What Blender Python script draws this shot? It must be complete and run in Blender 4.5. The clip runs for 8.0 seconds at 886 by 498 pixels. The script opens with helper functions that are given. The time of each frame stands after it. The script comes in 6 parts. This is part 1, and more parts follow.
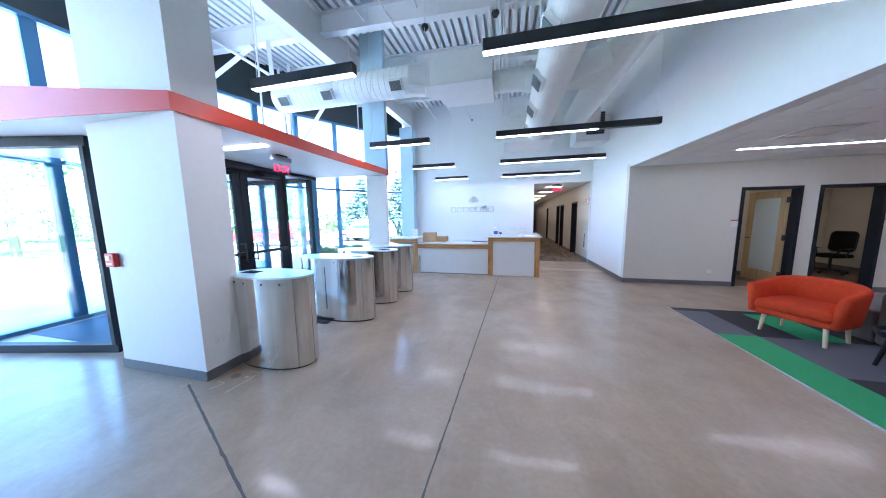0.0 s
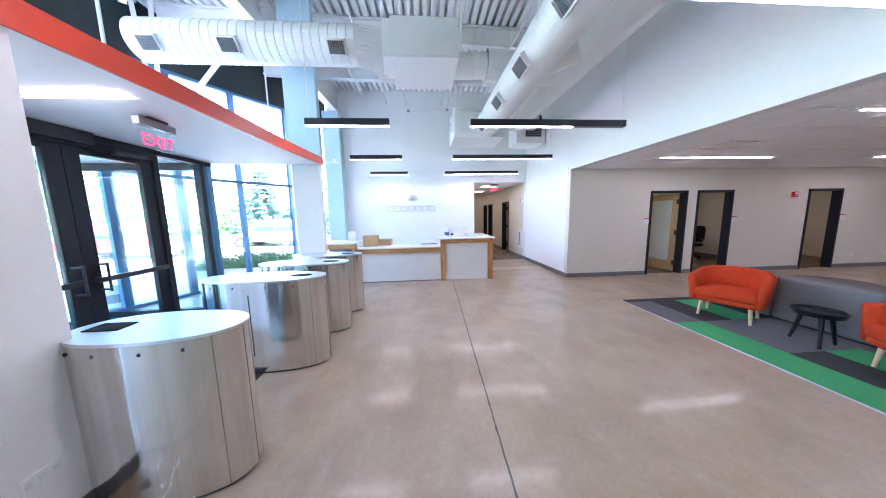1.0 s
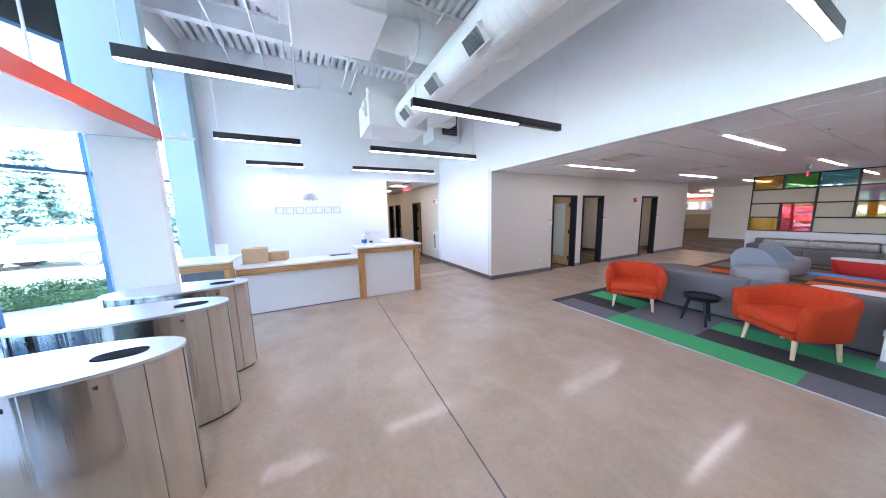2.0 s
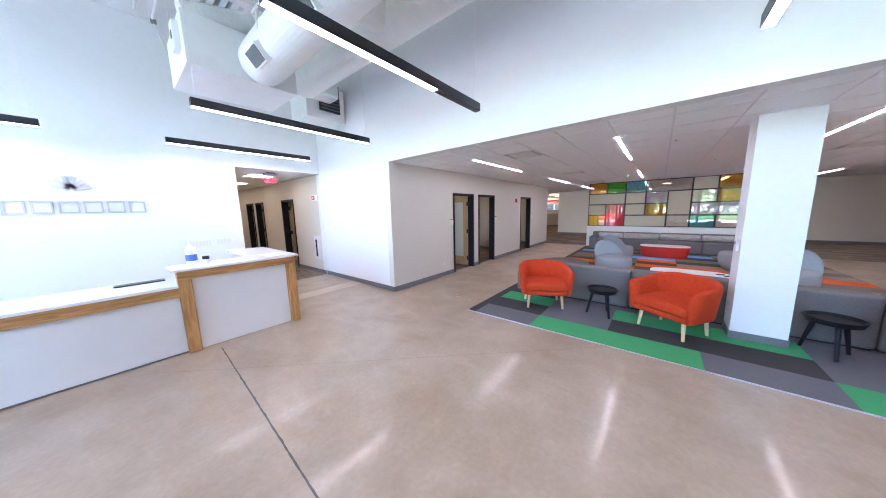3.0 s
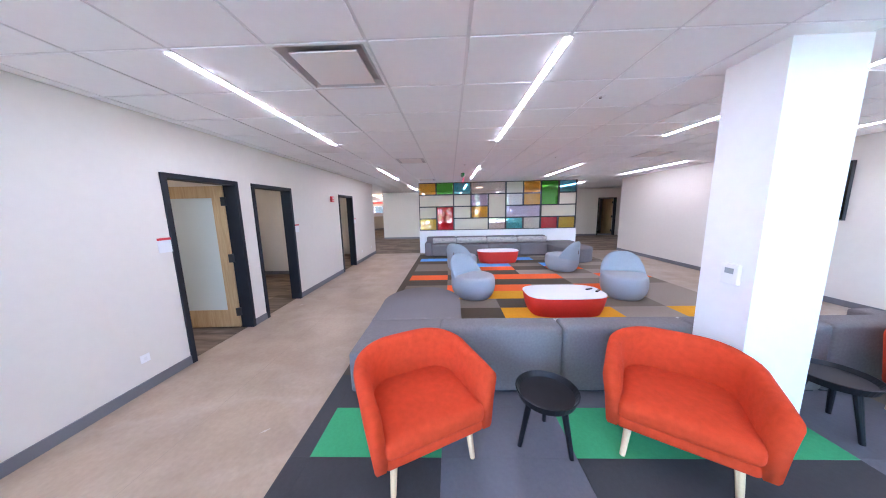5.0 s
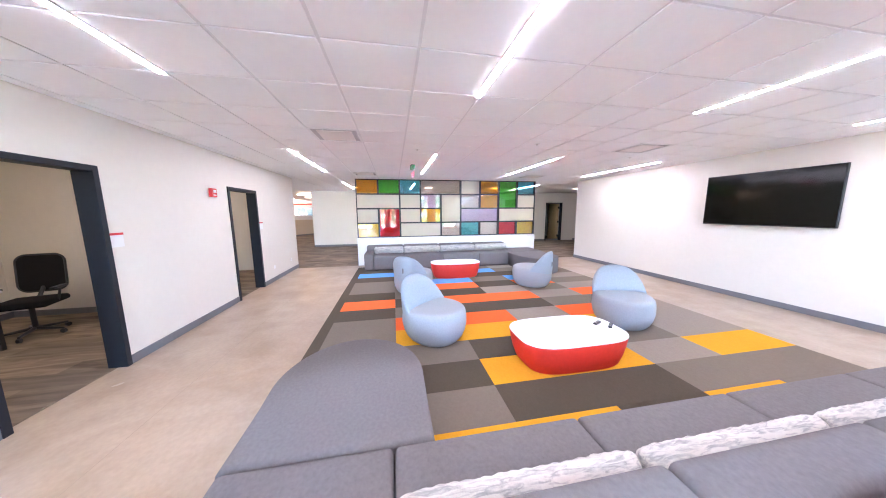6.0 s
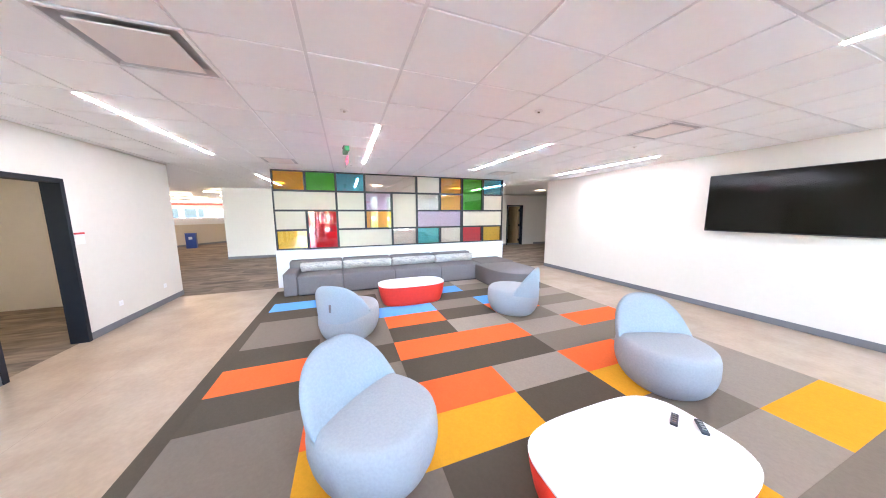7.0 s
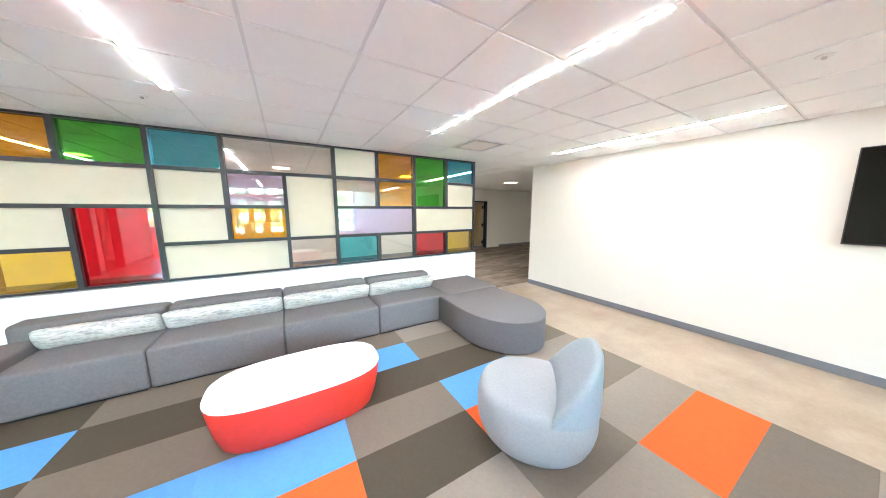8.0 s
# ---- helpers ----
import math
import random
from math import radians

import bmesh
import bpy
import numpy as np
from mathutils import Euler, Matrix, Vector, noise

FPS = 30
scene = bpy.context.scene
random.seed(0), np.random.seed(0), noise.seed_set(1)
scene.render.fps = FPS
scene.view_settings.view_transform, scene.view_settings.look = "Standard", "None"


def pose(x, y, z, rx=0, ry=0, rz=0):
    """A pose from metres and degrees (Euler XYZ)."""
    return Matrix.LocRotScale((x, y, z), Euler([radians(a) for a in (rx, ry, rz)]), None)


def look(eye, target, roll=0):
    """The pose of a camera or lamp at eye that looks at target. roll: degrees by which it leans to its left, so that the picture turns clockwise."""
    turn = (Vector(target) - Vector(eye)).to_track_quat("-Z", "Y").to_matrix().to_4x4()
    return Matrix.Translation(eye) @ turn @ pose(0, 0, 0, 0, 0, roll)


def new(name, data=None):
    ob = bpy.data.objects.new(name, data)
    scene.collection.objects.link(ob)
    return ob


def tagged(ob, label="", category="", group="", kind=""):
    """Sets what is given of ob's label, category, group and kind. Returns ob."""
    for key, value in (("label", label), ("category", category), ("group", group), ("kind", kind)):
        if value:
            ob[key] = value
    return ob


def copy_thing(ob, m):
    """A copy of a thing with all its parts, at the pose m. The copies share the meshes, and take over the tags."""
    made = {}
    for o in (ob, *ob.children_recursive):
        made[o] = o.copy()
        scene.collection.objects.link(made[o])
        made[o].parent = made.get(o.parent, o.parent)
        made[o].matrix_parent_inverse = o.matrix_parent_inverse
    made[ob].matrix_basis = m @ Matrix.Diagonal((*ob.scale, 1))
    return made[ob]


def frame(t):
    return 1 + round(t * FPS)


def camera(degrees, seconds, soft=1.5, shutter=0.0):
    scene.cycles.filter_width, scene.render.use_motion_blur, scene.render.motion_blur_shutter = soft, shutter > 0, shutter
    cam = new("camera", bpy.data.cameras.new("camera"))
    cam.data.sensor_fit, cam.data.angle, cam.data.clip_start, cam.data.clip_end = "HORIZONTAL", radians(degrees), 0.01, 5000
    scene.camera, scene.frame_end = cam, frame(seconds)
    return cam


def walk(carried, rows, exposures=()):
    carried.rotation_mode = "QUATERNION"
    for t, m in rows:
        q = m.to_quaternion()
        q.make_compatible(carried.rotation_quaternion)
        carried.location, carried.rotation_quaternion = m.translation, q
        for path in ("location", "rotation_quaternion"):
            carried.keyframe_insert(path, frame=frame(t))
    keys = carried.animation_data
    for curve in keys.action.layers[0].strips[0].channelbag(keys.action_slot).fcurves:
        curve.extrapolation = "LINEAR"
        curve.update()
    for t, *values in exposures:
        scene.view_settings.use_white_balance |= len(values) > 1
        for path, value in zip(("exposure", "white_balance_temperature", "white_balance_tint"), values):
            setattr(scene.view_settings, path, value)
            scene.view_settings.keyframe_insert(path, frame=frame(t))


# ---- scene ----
cam = camera(118.3, 8.0, soft=1.05)
PATH = [
    (0, (1.308, 1.395, 1.592), (0.83, 3.323, 1.353), -0.8),
    (0.5, (0.789, 1.698, 1.599), (0.607, 3.674, 1.352), -0.9),
    (1, (0.383, 2.081, 1.639), (0.525, 4.059, 1.381), -1.1),
    (1.5, (0.1, 2.562, 1.689), (0.604, 4.479, 1.419), -1.2),
    (2, (-0.012, 3.089, 1.722), (0.868, 4.864, 1.447), -1.3),
    (3.3, (0.721, 4.415, 1.677), (2.386, 5.483, 1.382), -1.2),
    (3.5, (0.972, 4.557, 1.681), (2.708, 5.505, 1.382), -1.1),
    (4, (1.675, 4.91, 1.706), (3.547, 5.544, 1.403), -0.9),
    (4.5, (2.473, 5.178, 1.686), (4.421, 5.523, 1.391), -0.8),
    (4.7, (2.823, 5.302, 1.7), (4.788, 5.523, 1.399), -1.1),
    (5.8, (4.676, 5.505, 1.639), (6.637, 5.225, 1.366), -0.5),
    (6, (5.005, 5.498, 1.646), (6.952, 5.137, 1.37), -0.4),
    (6.5, (5.83, 5.364, 1.652), (7.738, 4.828, 1.383), -0.3),
    (7, (6.653, 5.129, 1.677), (8.513, 4.441, 1.414), -0.2),
    (7.5, (7.493, 4.818, 1.726), (9.3, 4.005, 1.451), -0.1),
    (7.8, (8.329, 4.41, 1.722), (10.087, 3.5, 1.435), 0.1),
    (8, (9.176, 3.977, 1.71), (10.883, 2.977, 1.423), -0.1),
]
# the camera's exposure and white balance drift from the daylit lobby to the lamplit lounge
EXPOSURES = [(0, 4.4, 5480, 21), (0.5, 4.58, 5760, 23), (1.5, 4.72, 6000, 26), (3.5, 5.0, 5980, 26), (4.0, 5.02, 5820, 26), (4.5, 5.2, 5480, 25), (4.7, 5.32, 5480, 25), (5.8, 6.21, 5760, 23), (6.5, 6.37, 5740, 21), (8, 6.61, 6060, 5)]
walk(cam, [(t, look(eye, target, roll)) for t, eye, target, roll in PATH], EXPOSURES)

# ---- world, sun, exposure ----
world = bpy.data.worlds.new("sky_world")
scene.world = world
world.use_nodes = True
wn = world.node_tree.nodes
sky = wn.new("ShaderNodeTexSky")
sky.sky_type, sky.sun_disc = "NISHITA", False
sky.sun_elevation, sky.sun_rotation = radians(52), radians(120)
world.node_tree.links.new(sky.outputs[0], wn["Background"].inputs[0])
wn["Background"].inputs[1].default_value = 0.15
sun = new("sun", bpy.data.lights.new("sun", "SUN"))
sun.data.energy, sun.data.angle, sun.data.color = 5.0, radians(0.6), (1.0, 0.96, 0.9)
sun.matrix_world = pose(-20, 0, 30, 38, 0, 60)

# ---- plan, in metres ----
EAST, NORTH, BACK, SOUTH = 3.965, 8.405, 11.24, -0.88
CEIL, DECK, SOFFIT = 2.665, 5.6, 2.70
HALL_L, HALL_R = 2.15, 3.95
SCREEN = 13.5
FACADE = [(-4.6, -0.88), (-5.05, 0.4), (-5.33, 1.6), (-5.48, 2.8), (-5.55, 4.05), (-5.52, 5.2), (-5.4, 6.25), (-5.13, 7.25), (-4.7, 8.15), (-4.1, 9.1), (-3.38, 10.1), (-2.62, 11.1)]

# ---- materials ----
def material(name, color, rough=0.5, metal=0.0, bump=0.0, scale=8.0, spec=0.5, emit=0.0, fine=0.0, coat=0.0):
    """Principled material: colour broken up at two scales, with a fine relief."""
    m = bpy.data.materials.new(name)
    m.use_nodes = True
    nt = m.node_tree
    b = nt.nodes["Principled BSDF"]
    b.inputs["Base Color"].default_value = (*color, 1)
    b.inputs["Roughness"].default_value = rough
    b.inputs["Metallic"].default_value = metal
    b.inputs["Specular IOR Level"].default_value = spec
    b.inputs["Coat Weight"].default_value = coat
    if emit:
        b.inputs["Emission Color"].default_value = (*color, 1)
        b.inputs["Emission Strength"].default_value = emit
    if fine or bump:
        tc = nt.nodes.new("ShaderNodeTexCoord")
        n1 = nt.nodes.new("ShaderNodeTexNoise")
        n1.inputs["Scale"].default_value, n1.inputs["Detail"].default_value = scale, 6
        n2 = nt.nodes.new("ShaderNodeTexNoise")
        n2.inputs["Scale"].default_value, n2.inputs["Detail"].default_value = scale * 17, 3
        for n in (n1, n2):
            nt.links.new(tc.outputs["Object"], n.inputs["Vector"])
        if fine:
            mix = nt.nodes.new("ShaderNodeMath")
            mix.operation = "MULTIPLY_ADD"
            nt.links.new(n2.outputs["Fac"], mix.inputs[0])
            mix.inputs[1].default_value = 0.6
            nt.links.new(n1.outputs["Fac"], mix.inputs[2])
            ramp = nt.nodes.new("ShaderNodeMapRange")
            ramp.inputs["From Min"].default_value, ramp.inputs["From Max"].default_value = 0.5, 1.1
            ramp.inputs["To Min"].default_value, ramp.inputs["To Max"].default_value = 1 - fine, 1 + fine
            nt.links.new(mix.outputs[0], ramp.inputs["Value"])
            mul = nt.nodes.new("ShaderNodeVectorMath")
            mul.operation = "SCALE"
            mul.inputs[0].default_value = color
            nt.links.new(ramp.outputs[0], mul.inputs["Scale"])
            nt.links.new(mul.outputs[0], b.inputs["Base Color"])
        if bump:
            bp = nt.nodes.new("ShaderNodeBump")
            bp.inputs["Strength"].default_value, bp.inputs["Distance"].default_value = min(1, bump), 0.003
            nt.links.new(n2.outputs["Fac"], bp.inputs["Height"])
            nt.links.new(bp.outputs[0], b.inputs["Normal"])
    return m


def glass(name, color, rough=0.0, gloss=0.04):
    """A thin pane: tinted clear transmission under a real gloss."""
    m = bpy.data.materials.new(name)
    m.use_nodes = True
    nt = m.node_tree
    nt.nodes.remove(nt.nodes["Principled BSDF"])
    t = nt.nodes.new("ShaderNodeBsdfTransparent")
    t.inputs[0].default_value = (*color, 1)
    g = nt.nodes.new("ShaderNodeBsdfGlossy")
    g.inputs["Roughness"].default_value = rough
    f = nt.nodes.new("ShaderNodeLayerWeight")
    f.inputs[0].default_value = 0.5
    pw = nt.nodes.new("ShaderNodeMath")
    pw.operation = "POWER"
    pw.inputs[1].default_value = 5
    nt.links.new(f.outputs["Facing"], pw.inputs[0])
    ma = nt.nodes.new("ShaderNodeMath")
    ma.operation = "MULTIPLY_ADD"
    ma.inputs[1].default_value, ma.inputs[2].default_value = 0.9, gloss
    nt.links.new(pw.outputs[0], ma.inputs[0])
    mx = nt.nodes.new("ShaderNodeMixShader")
    nt.links.new(ma.outputs[0], mx.inputs[0])
    nt.links.new(t.outputs[0], mx.inputs[1])
    nt.links.new(g.outputs[0], mx.inputs[2])
    nt.links.new(mx.outputs[0], nt.nodes["Material Output"].inputs[0])
    return m


M = {}
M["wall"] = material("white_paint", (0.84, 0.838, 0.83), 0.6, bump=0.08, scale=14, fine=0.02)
# warmer, darker copy of the white paint: lamplit tone put into its colour
M["cream"] = material("warm_lit_paint", (0.7, 0.655, 0.58), 0.6, bump=0.08, scale=14, fine=0.02)
M["ceil"] = material("ceiling_tile", (0.94, 0.94, 0.935), 0.9, bump=0.12, scale=20, fine=0.015)
M["deck"] = material("painted_deck", (0.86, 0.87, 0.86), 0.5, fine=0.03)
M["steel_white"] = material("white_steel", (0.84, 0.84, 0.83), 0.4, fine=0.03)
M["duct"] = material("white_duct", (0.82, 0.83, 0.82), 0.4, fine=0.03)
M["base"] = material("grey_baseboard", (0.16, 0.16, 0.17), 0.5, fine=0.06)
M["concrete"] = material("polished_concrete", (0.39, 0.288, 0.195), 0.3, fine=0.1, scale=2.2, spec=0.42, coat=0.26)
nt = M["concrete"].node_tree
cb = nt.nodes["Principled BSDF"]
tc, n1, n2, r1, r2, mxa, mxb = (nt.nodes.new("ShaderNode" + n) for n in ("TexCoord", "TexNoise", "TexNoise", "MapRange", "MapRange", "Mix", "Mix"))
n1.inputs["Scale"].default_value, n1.inputs["Detail"].default_value, n1.inputs["Distortion"].default_value = 0.5, 4, 0.4
n2.inputs["Scale"].default_value, n2.inputs["Detail"].default_value, n2.inputs["Roughness"].default_value = 1.9, 6, 0.6
for n, r, lo_, hi_ in ((n1, r1, 0.38, 0.62), (n2, r2, 0.4, 0.72)):
    nt.links.new(tc.outputs["Object"], n.inputs["Vector"])
    nt.links.new(n.outputs["Fac"], r.inputs["Value"])
    r.inputs["From Min"].default_value, r.inputs["From Max"].default_value = lo_, hi_
r1.inputs["To Max"].default_value = 0.8
r2.inputs["To Max"].default_value = 0.6
mxa.data_type = mxb.data_type = "RGBA"
old = cb.inputs["Base Color"].links[0].from_socket
nt.links.new(r1.outputs[0], mxa.inputs[0]); nt.links.new(old, mxa.inputs[6]); mxa.inputs[7].default_value = (0.42, 0.334, 0.248, 1)
nt.links.new(r2.outputs[0], mxb.inputs[0]); nt.links.new(mxa.outputs[2], mxb.inputs[6]); mxb.inputs[7].default_value = (0.29, 0.208, 0.136, 1)
# pale trowel scuffs, drawn out along the hall, and fine speckle
mp, n3, r3, mxc, n4, r4, sc = (nt.nodes.new("ShaderNode" + n) for n in ("Mapping", "TexNoise", "MapRange", "Mix", "TexNoise", "MapRange", "VectorMath"))
mp.inputs["Scale"].default_value = (2.2, 0.9, 1)
n3.inputs["Scale"].default_value, n3.inputs["Detail"].default_value, n3.inputs["Distortion"].default_value = 1.0, 7, 1.5
r3.inputs["From Min"].default_value, r3.inputs["From Max"].default_value, r3.inputs["To Max"].default_value = 0.5, 0.8, 0.36
mxc.data_type = "RGBA"
nt.links.new(tc.outputs["Object"], mp.inputs[0]); nt.links.new(mp.outputs[0], n3.inputs["Vector"]); nt.links.new(n3.outputs["Fac"], r3.inputs["Value"])
nt.links.new(r3.outputs[0], mxc.inputs[0]); nt.links.new(mxb.outputs[2], mxc.inputs[6]); mxc.inputs[7].default_value = (0.51, 0.42, 0.33, 1)
n4.inputs["Scale"].default_value, n4.inputs["Detail"].default_value = 24, 5
nt.links.new(tc.outputs["Object"], n4.inputs["Vector"]); nt.links.new(n4.outputs["Fac"], r4.inputs["Value"])
r4.inputs["From Min"].default_value, r4.inputs["From Max"].default_value, r4.inputs["To Min"].default_value, r4.inputs["To Max"].default_value = 0.35, 0.65, 0.95, 1.04
sc.operation = "SCALE"
nt.links.new(mxc.outputs[2], sc.inputs[0]); nt.links.new(r4.outputs[0], sc.inputs["Scale"])
nt.links.new(sc.outputs[0], cb.inputs["Base Color"])
rr = nt.nodes.new("ShaderNodeMapRange")
rr.inputs["From Min"].default_value, rr.inputs["From Max"].default_value, rr.inputs["To Min"].default_value, rr.inputs["To Max"].default_value = 0.3, 0.7, 0.285, 0.41
nt.links.new(n2.outputs["Fac"], rr.inputs["Value"]); nt.links.new(rr.outputs[0], cb.inputs["Roughness"])
cb.inputs["Coat Roughness"].default_value = 0.1
# slow trowel undulation that breaks the reflections up
un, ub = nt.nodes.new("ShaderNodeTexNoise"), nt.nodes.new("ShaderNodeBump")
un.inputs["Scale"].default_value, un.inputs["Detail"].default_value = 3.5, 2
ub.inputs["Strength"].default_value, ub.inputs["Distance"].default_value = 0.25, 0.006
nt.links.new(tc.outputs["Object"], un.inputs["Vector"]); nt.links.new(un.outputs["Fac"], ub.inputs["Height"]); nt.links.new(ub.outputs[0], cb.inputs["Coat Normal"])
M["carpet"] = material("grey_carpet", (0.19, 0.15, 0.114), 0.95, bump=0.8, scale=6, fine=0.35, spec=0.1)
ct = M["carpet"].node_tree
ctc, cmp_, cbr, cst, cmr, csc, csm = (ct.nodes.new("ShaderNode" + n) for n in ("TexCoord", "Mapping", "TexBrick", "TexNoise", "MapRange", "VectorMath", "Mapping"))
cbr.inputs["Scale"].default_value, cbr.inputs["Mortar Size"].default_value = 1.0, 0.0
cbr.inputs["Brick Width"].default_value, cbr.inputs["Row Height"].default_value = 1.0, 0.25
cbr.inputs["Color1"].default_value, cbr.inputs["Color2"].default_value = (0.25, 0.195, 0.142, 1), (0.155, 0.125, 0.097, 1)
cmp_.inputs["Rotation"].default_value = (0, 0, math.pi / 2)
csm.inputs["Scale"].default_value = (5, 0.9, 1)
cst.inputs["Scale"].default_value, cst.inputs["Detail"].default_value, cst.inputs["Distortion"].default_value = 1.6, 7, 1.0
cmr.inputs["From Min"].default_value, cmr.inputs["From Max"].default_value, cmr.inputs["To Min"].default_value, cmr.inputs["To Max"].default_value = 0.3, 0.7, 0.6, 1.4
csc.operation = "SCALE"
ct.links.new(ctc.outputs["Object"], cmp_.inputs[0]); ct.links.new(cmp_.outputs[0], cbr.inputs["Vector"])
ct.links.new(ctc.outputs["Object"], csm.inputs[0]); ct.links.new(csm.outputs[0], cst.inputs["Vector"]); ct.links.new(cst.outputs["Fac"], cmr.inputs["Value"])
ct.links.new(cbr.outputs["Color"], csc.inputs[0]); ct.links.new(cmr.outputs[0], csc.inputs["Scale"]); ct.links.new(csc.outputs[0], ct.nodes["Principled BSDF"].inputs["Base Color"])
M["joint"] = material("joint_filler", (0.1, 0.09, 0.085), 0.6)
M["thinjoint"] = material("thin_joint_filler", (0.2, 0.16, 0.125), 0.6)
M["black"] = material("black_metal", (0.02, 0.022, 0.026), 0.4, fine=0.1)
M["frame"] = material("dark_frame", (0.014, 0.017, 0.023), 0.5, spec=0.25, fine=0.08)
# aluminium frames; the blue is backlight glare put into their colour
M["glareframe"] = material("glare_blue_frame", (0.07, 0.19, 0.33), 0.4, 0.3, fine=0.05)
M["glass"] = glass("clear_glass", (0.89, 0.97, 0.985))
M["redband"] = material("red_fascia", (0.75, 0.07, 0.03), 0.4, fine=0.03)
M["steel"] = material("brushed_steel", (0.6, 0.585, 0.56), 0.11, 1.0)
nt = M["steel"].node_tree
tc, mp, nz, bp = (nt.nodes.new("ShaderNode" + n) for n in ("TexCoord", "Mapping", "TexNoise", "Bump"))
mp.inputs["Scale"].default_value = (9, 9, 0.25)
nz.inputs["Scale"].default_value, nz.inputs["Detail"].default_value = 1.0, 5
bp.inputs["Strength"].default_value, bp.inputs["Distance"].default_value = 0.25, 0.02
nt.links.new(tc.outputs["Object"], mp.inputs[0]); nt.links.new(mp.outputs[0], nz.inputs["Vector"])
nt.links.new(nz.outputs["Fac"], bp.inputs["Height"]); nt.links.new(bp.outputs[0], nt.nodes["Principled BSDF"].inputs["Normal"])
st, sr, sm, sw = (nt.nodes.new("ShaderNode" + n) for n in ("TexNoise", "MapRange", "Mapping", "VectorMath"))
sm.inputs["Scale"].default_value = (7, 7, 0.1)
st.inputs["Scale"].default_value, st.inputs["Detail"].default_value = 1.5, 4
sr.inputs["From Min"].default_value, sr.inputs["From Max"].default_value, sr.inputs["To Min"].default_value, sr.inputs["To Max"].default_value = 0.3, 0.7, 0.84, 1.14
sw.operation = "SCALE"
sw.inputs[0].default_value = (0.72, 0.7, 0.67)
nt.links.new(tc.outputs["Object"], sm.inputs[0]); nt.links.new(sm.outputs[0], st.inputs["Vector"]); nt.links.new(st.outputs["Fac"], sr.inputs["Value"])
nt.links.new(sr.outputs[0], sw.inputs["Scale"]); nt.links.new(sw.outputs[0], nt.nodes["Principled BSDF"].inputs["Base Color"])
tg = nt.nodes.new("ShaderNodeTangent")
tg.direction_type, tg.axis = "RADIAL", "Z"
nt.links.new(tg.outputs[0], nt.nodes["Principled BSDF"].inputs["Tangent"])
nt.nodes["Principled BSDF"].inputs["Anisotropic"].default_value = 0.8
nt.nodes["Principled BSDF"].inputs["Anisotropic Rotation"].default_value = 0.25
M["steel_top"] = material("brushed_steel_top", (0.78, 0.78, 0.78), 0.35, 1.0, fine=0.03)
M["oak"] = material("oak", (0.5, 0.25, 0.085), 0.45, fine=0.2, scale=5, bump=0.2)
def grain(m, dark, light, stretch):
    """Wood grain: long streaks along one axis, with a few darker knots."""
    nt = m.node_tree
    tc, mp, nz, kn, mx, rp = (nt.nodes.new("ShaderNode" + n) for n in ("TexCoord", "Mapping", "TexNoise", "TexNoise", "Mix", "MapRange"))
    mp.inputs["Scale"].default_value = stretch
    nz.inputs["Scale"].default_value, nz.inputs["Detail"].default_value, nz.inputs["Distortion"].default_value = 2.2, 8, 1.2
    kn.inputs["Scale"].default_value, kn.inputs["Detail"].default_value = 3.0, 2
    mx.data_type = "RGBA"
    mx.inputs[6].default_value, mx.inputs[7].default_value = (*dark, 1), (*light, 1)
    rp.inputs["From Min"].default_value, rp.inputs["From Max"].default_value = 0.35, 0.62
    nt.links.new(tc.outputs["Object"], mp.inputs[0]); nt.links.new(mp.outputs[0], nz.inputs["Vector"])
    nt.links.new(nz.outputs["Fac"], rp.inputs["Value"]); nt.links.new(rp.outputs[0], mx.inputs[0])
    nt.links.new(mx.outputs[2], nt.nodes["Principled BSDF"].inputs["Base Color"])
    return m


grain(M["oak"], (0.36, 0.165, 0.05), (0.56, 0.3, 0.11), (1.2, 14, 14))
M["oak_post"] = grain(material("oak_upright", (0.5, 0.25, 0.085), 0.45, bump=0.2, scale=5), (0.36, 0.165, 0.05), (0.56, 0.3, 0.11), (14, 14, 1.2))
M["laminate"] = material("white_laminate", (0.75, 0.75, 0.74), 0.35, fine=0.02)
M["lamp"] = material("lit_diffuser", (1.0, 0.96, 0.98), 0.5, emit=1.9)
M["strip"] = material("lit_strip", (1.0, 0.96, 0.98), 0.5, emit=1.85)
M["redfab"] = material("red_wool", (0.56, 0.052, 0.014), 0.9, bump=0.8, scale=25, fine=0.12, spec=0.2)
M["greyfab"] = material("grey_wool", (0.182, 0.168, 0.163), 0.92, bump=0.9, scale=50, fine=0.14, spec=0.2)
M["bluefab"] = material("blue_grey_wool", (0.33, 0.376, 0.41), 0.92, bump=0.9, scale=60, fine=0.08, spec=0.2)
M["redshell"] = material("red_table_skirt", (0.72, 0.032, 0.014), 0.65, bump=0.3, scale=25, fine=0.06)
M["whitetop"] = material("white_tabletop", (0.82, 0.82, 0.82), 0.3, fine=0.01)
M["beech"] = material("pale_beech", (0.72, 0.52, 0.3), 0.5, fine=0.1)
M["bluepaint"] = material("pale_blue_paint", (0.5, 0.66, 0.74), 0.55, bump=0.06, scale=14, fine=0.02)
M["slat"] = material("grey_register_slat", (0.3, 0.32, 0.33), 0.4)
M["carglass"] = material("car_window", (0.05, 0.11, 0.12), 0.15)
M["darkgreen"] = material("dark_upper_panel", (0.012, 0.02, 0.02), 0.35)
M["screen"] = material("tv_screen", (0.006, 0.006, 0.004), 0.1, spec=0.2)
M["exit"] = material("exit_red", (1.0, 0.03, 0.1), 0.5, emit=0.12)
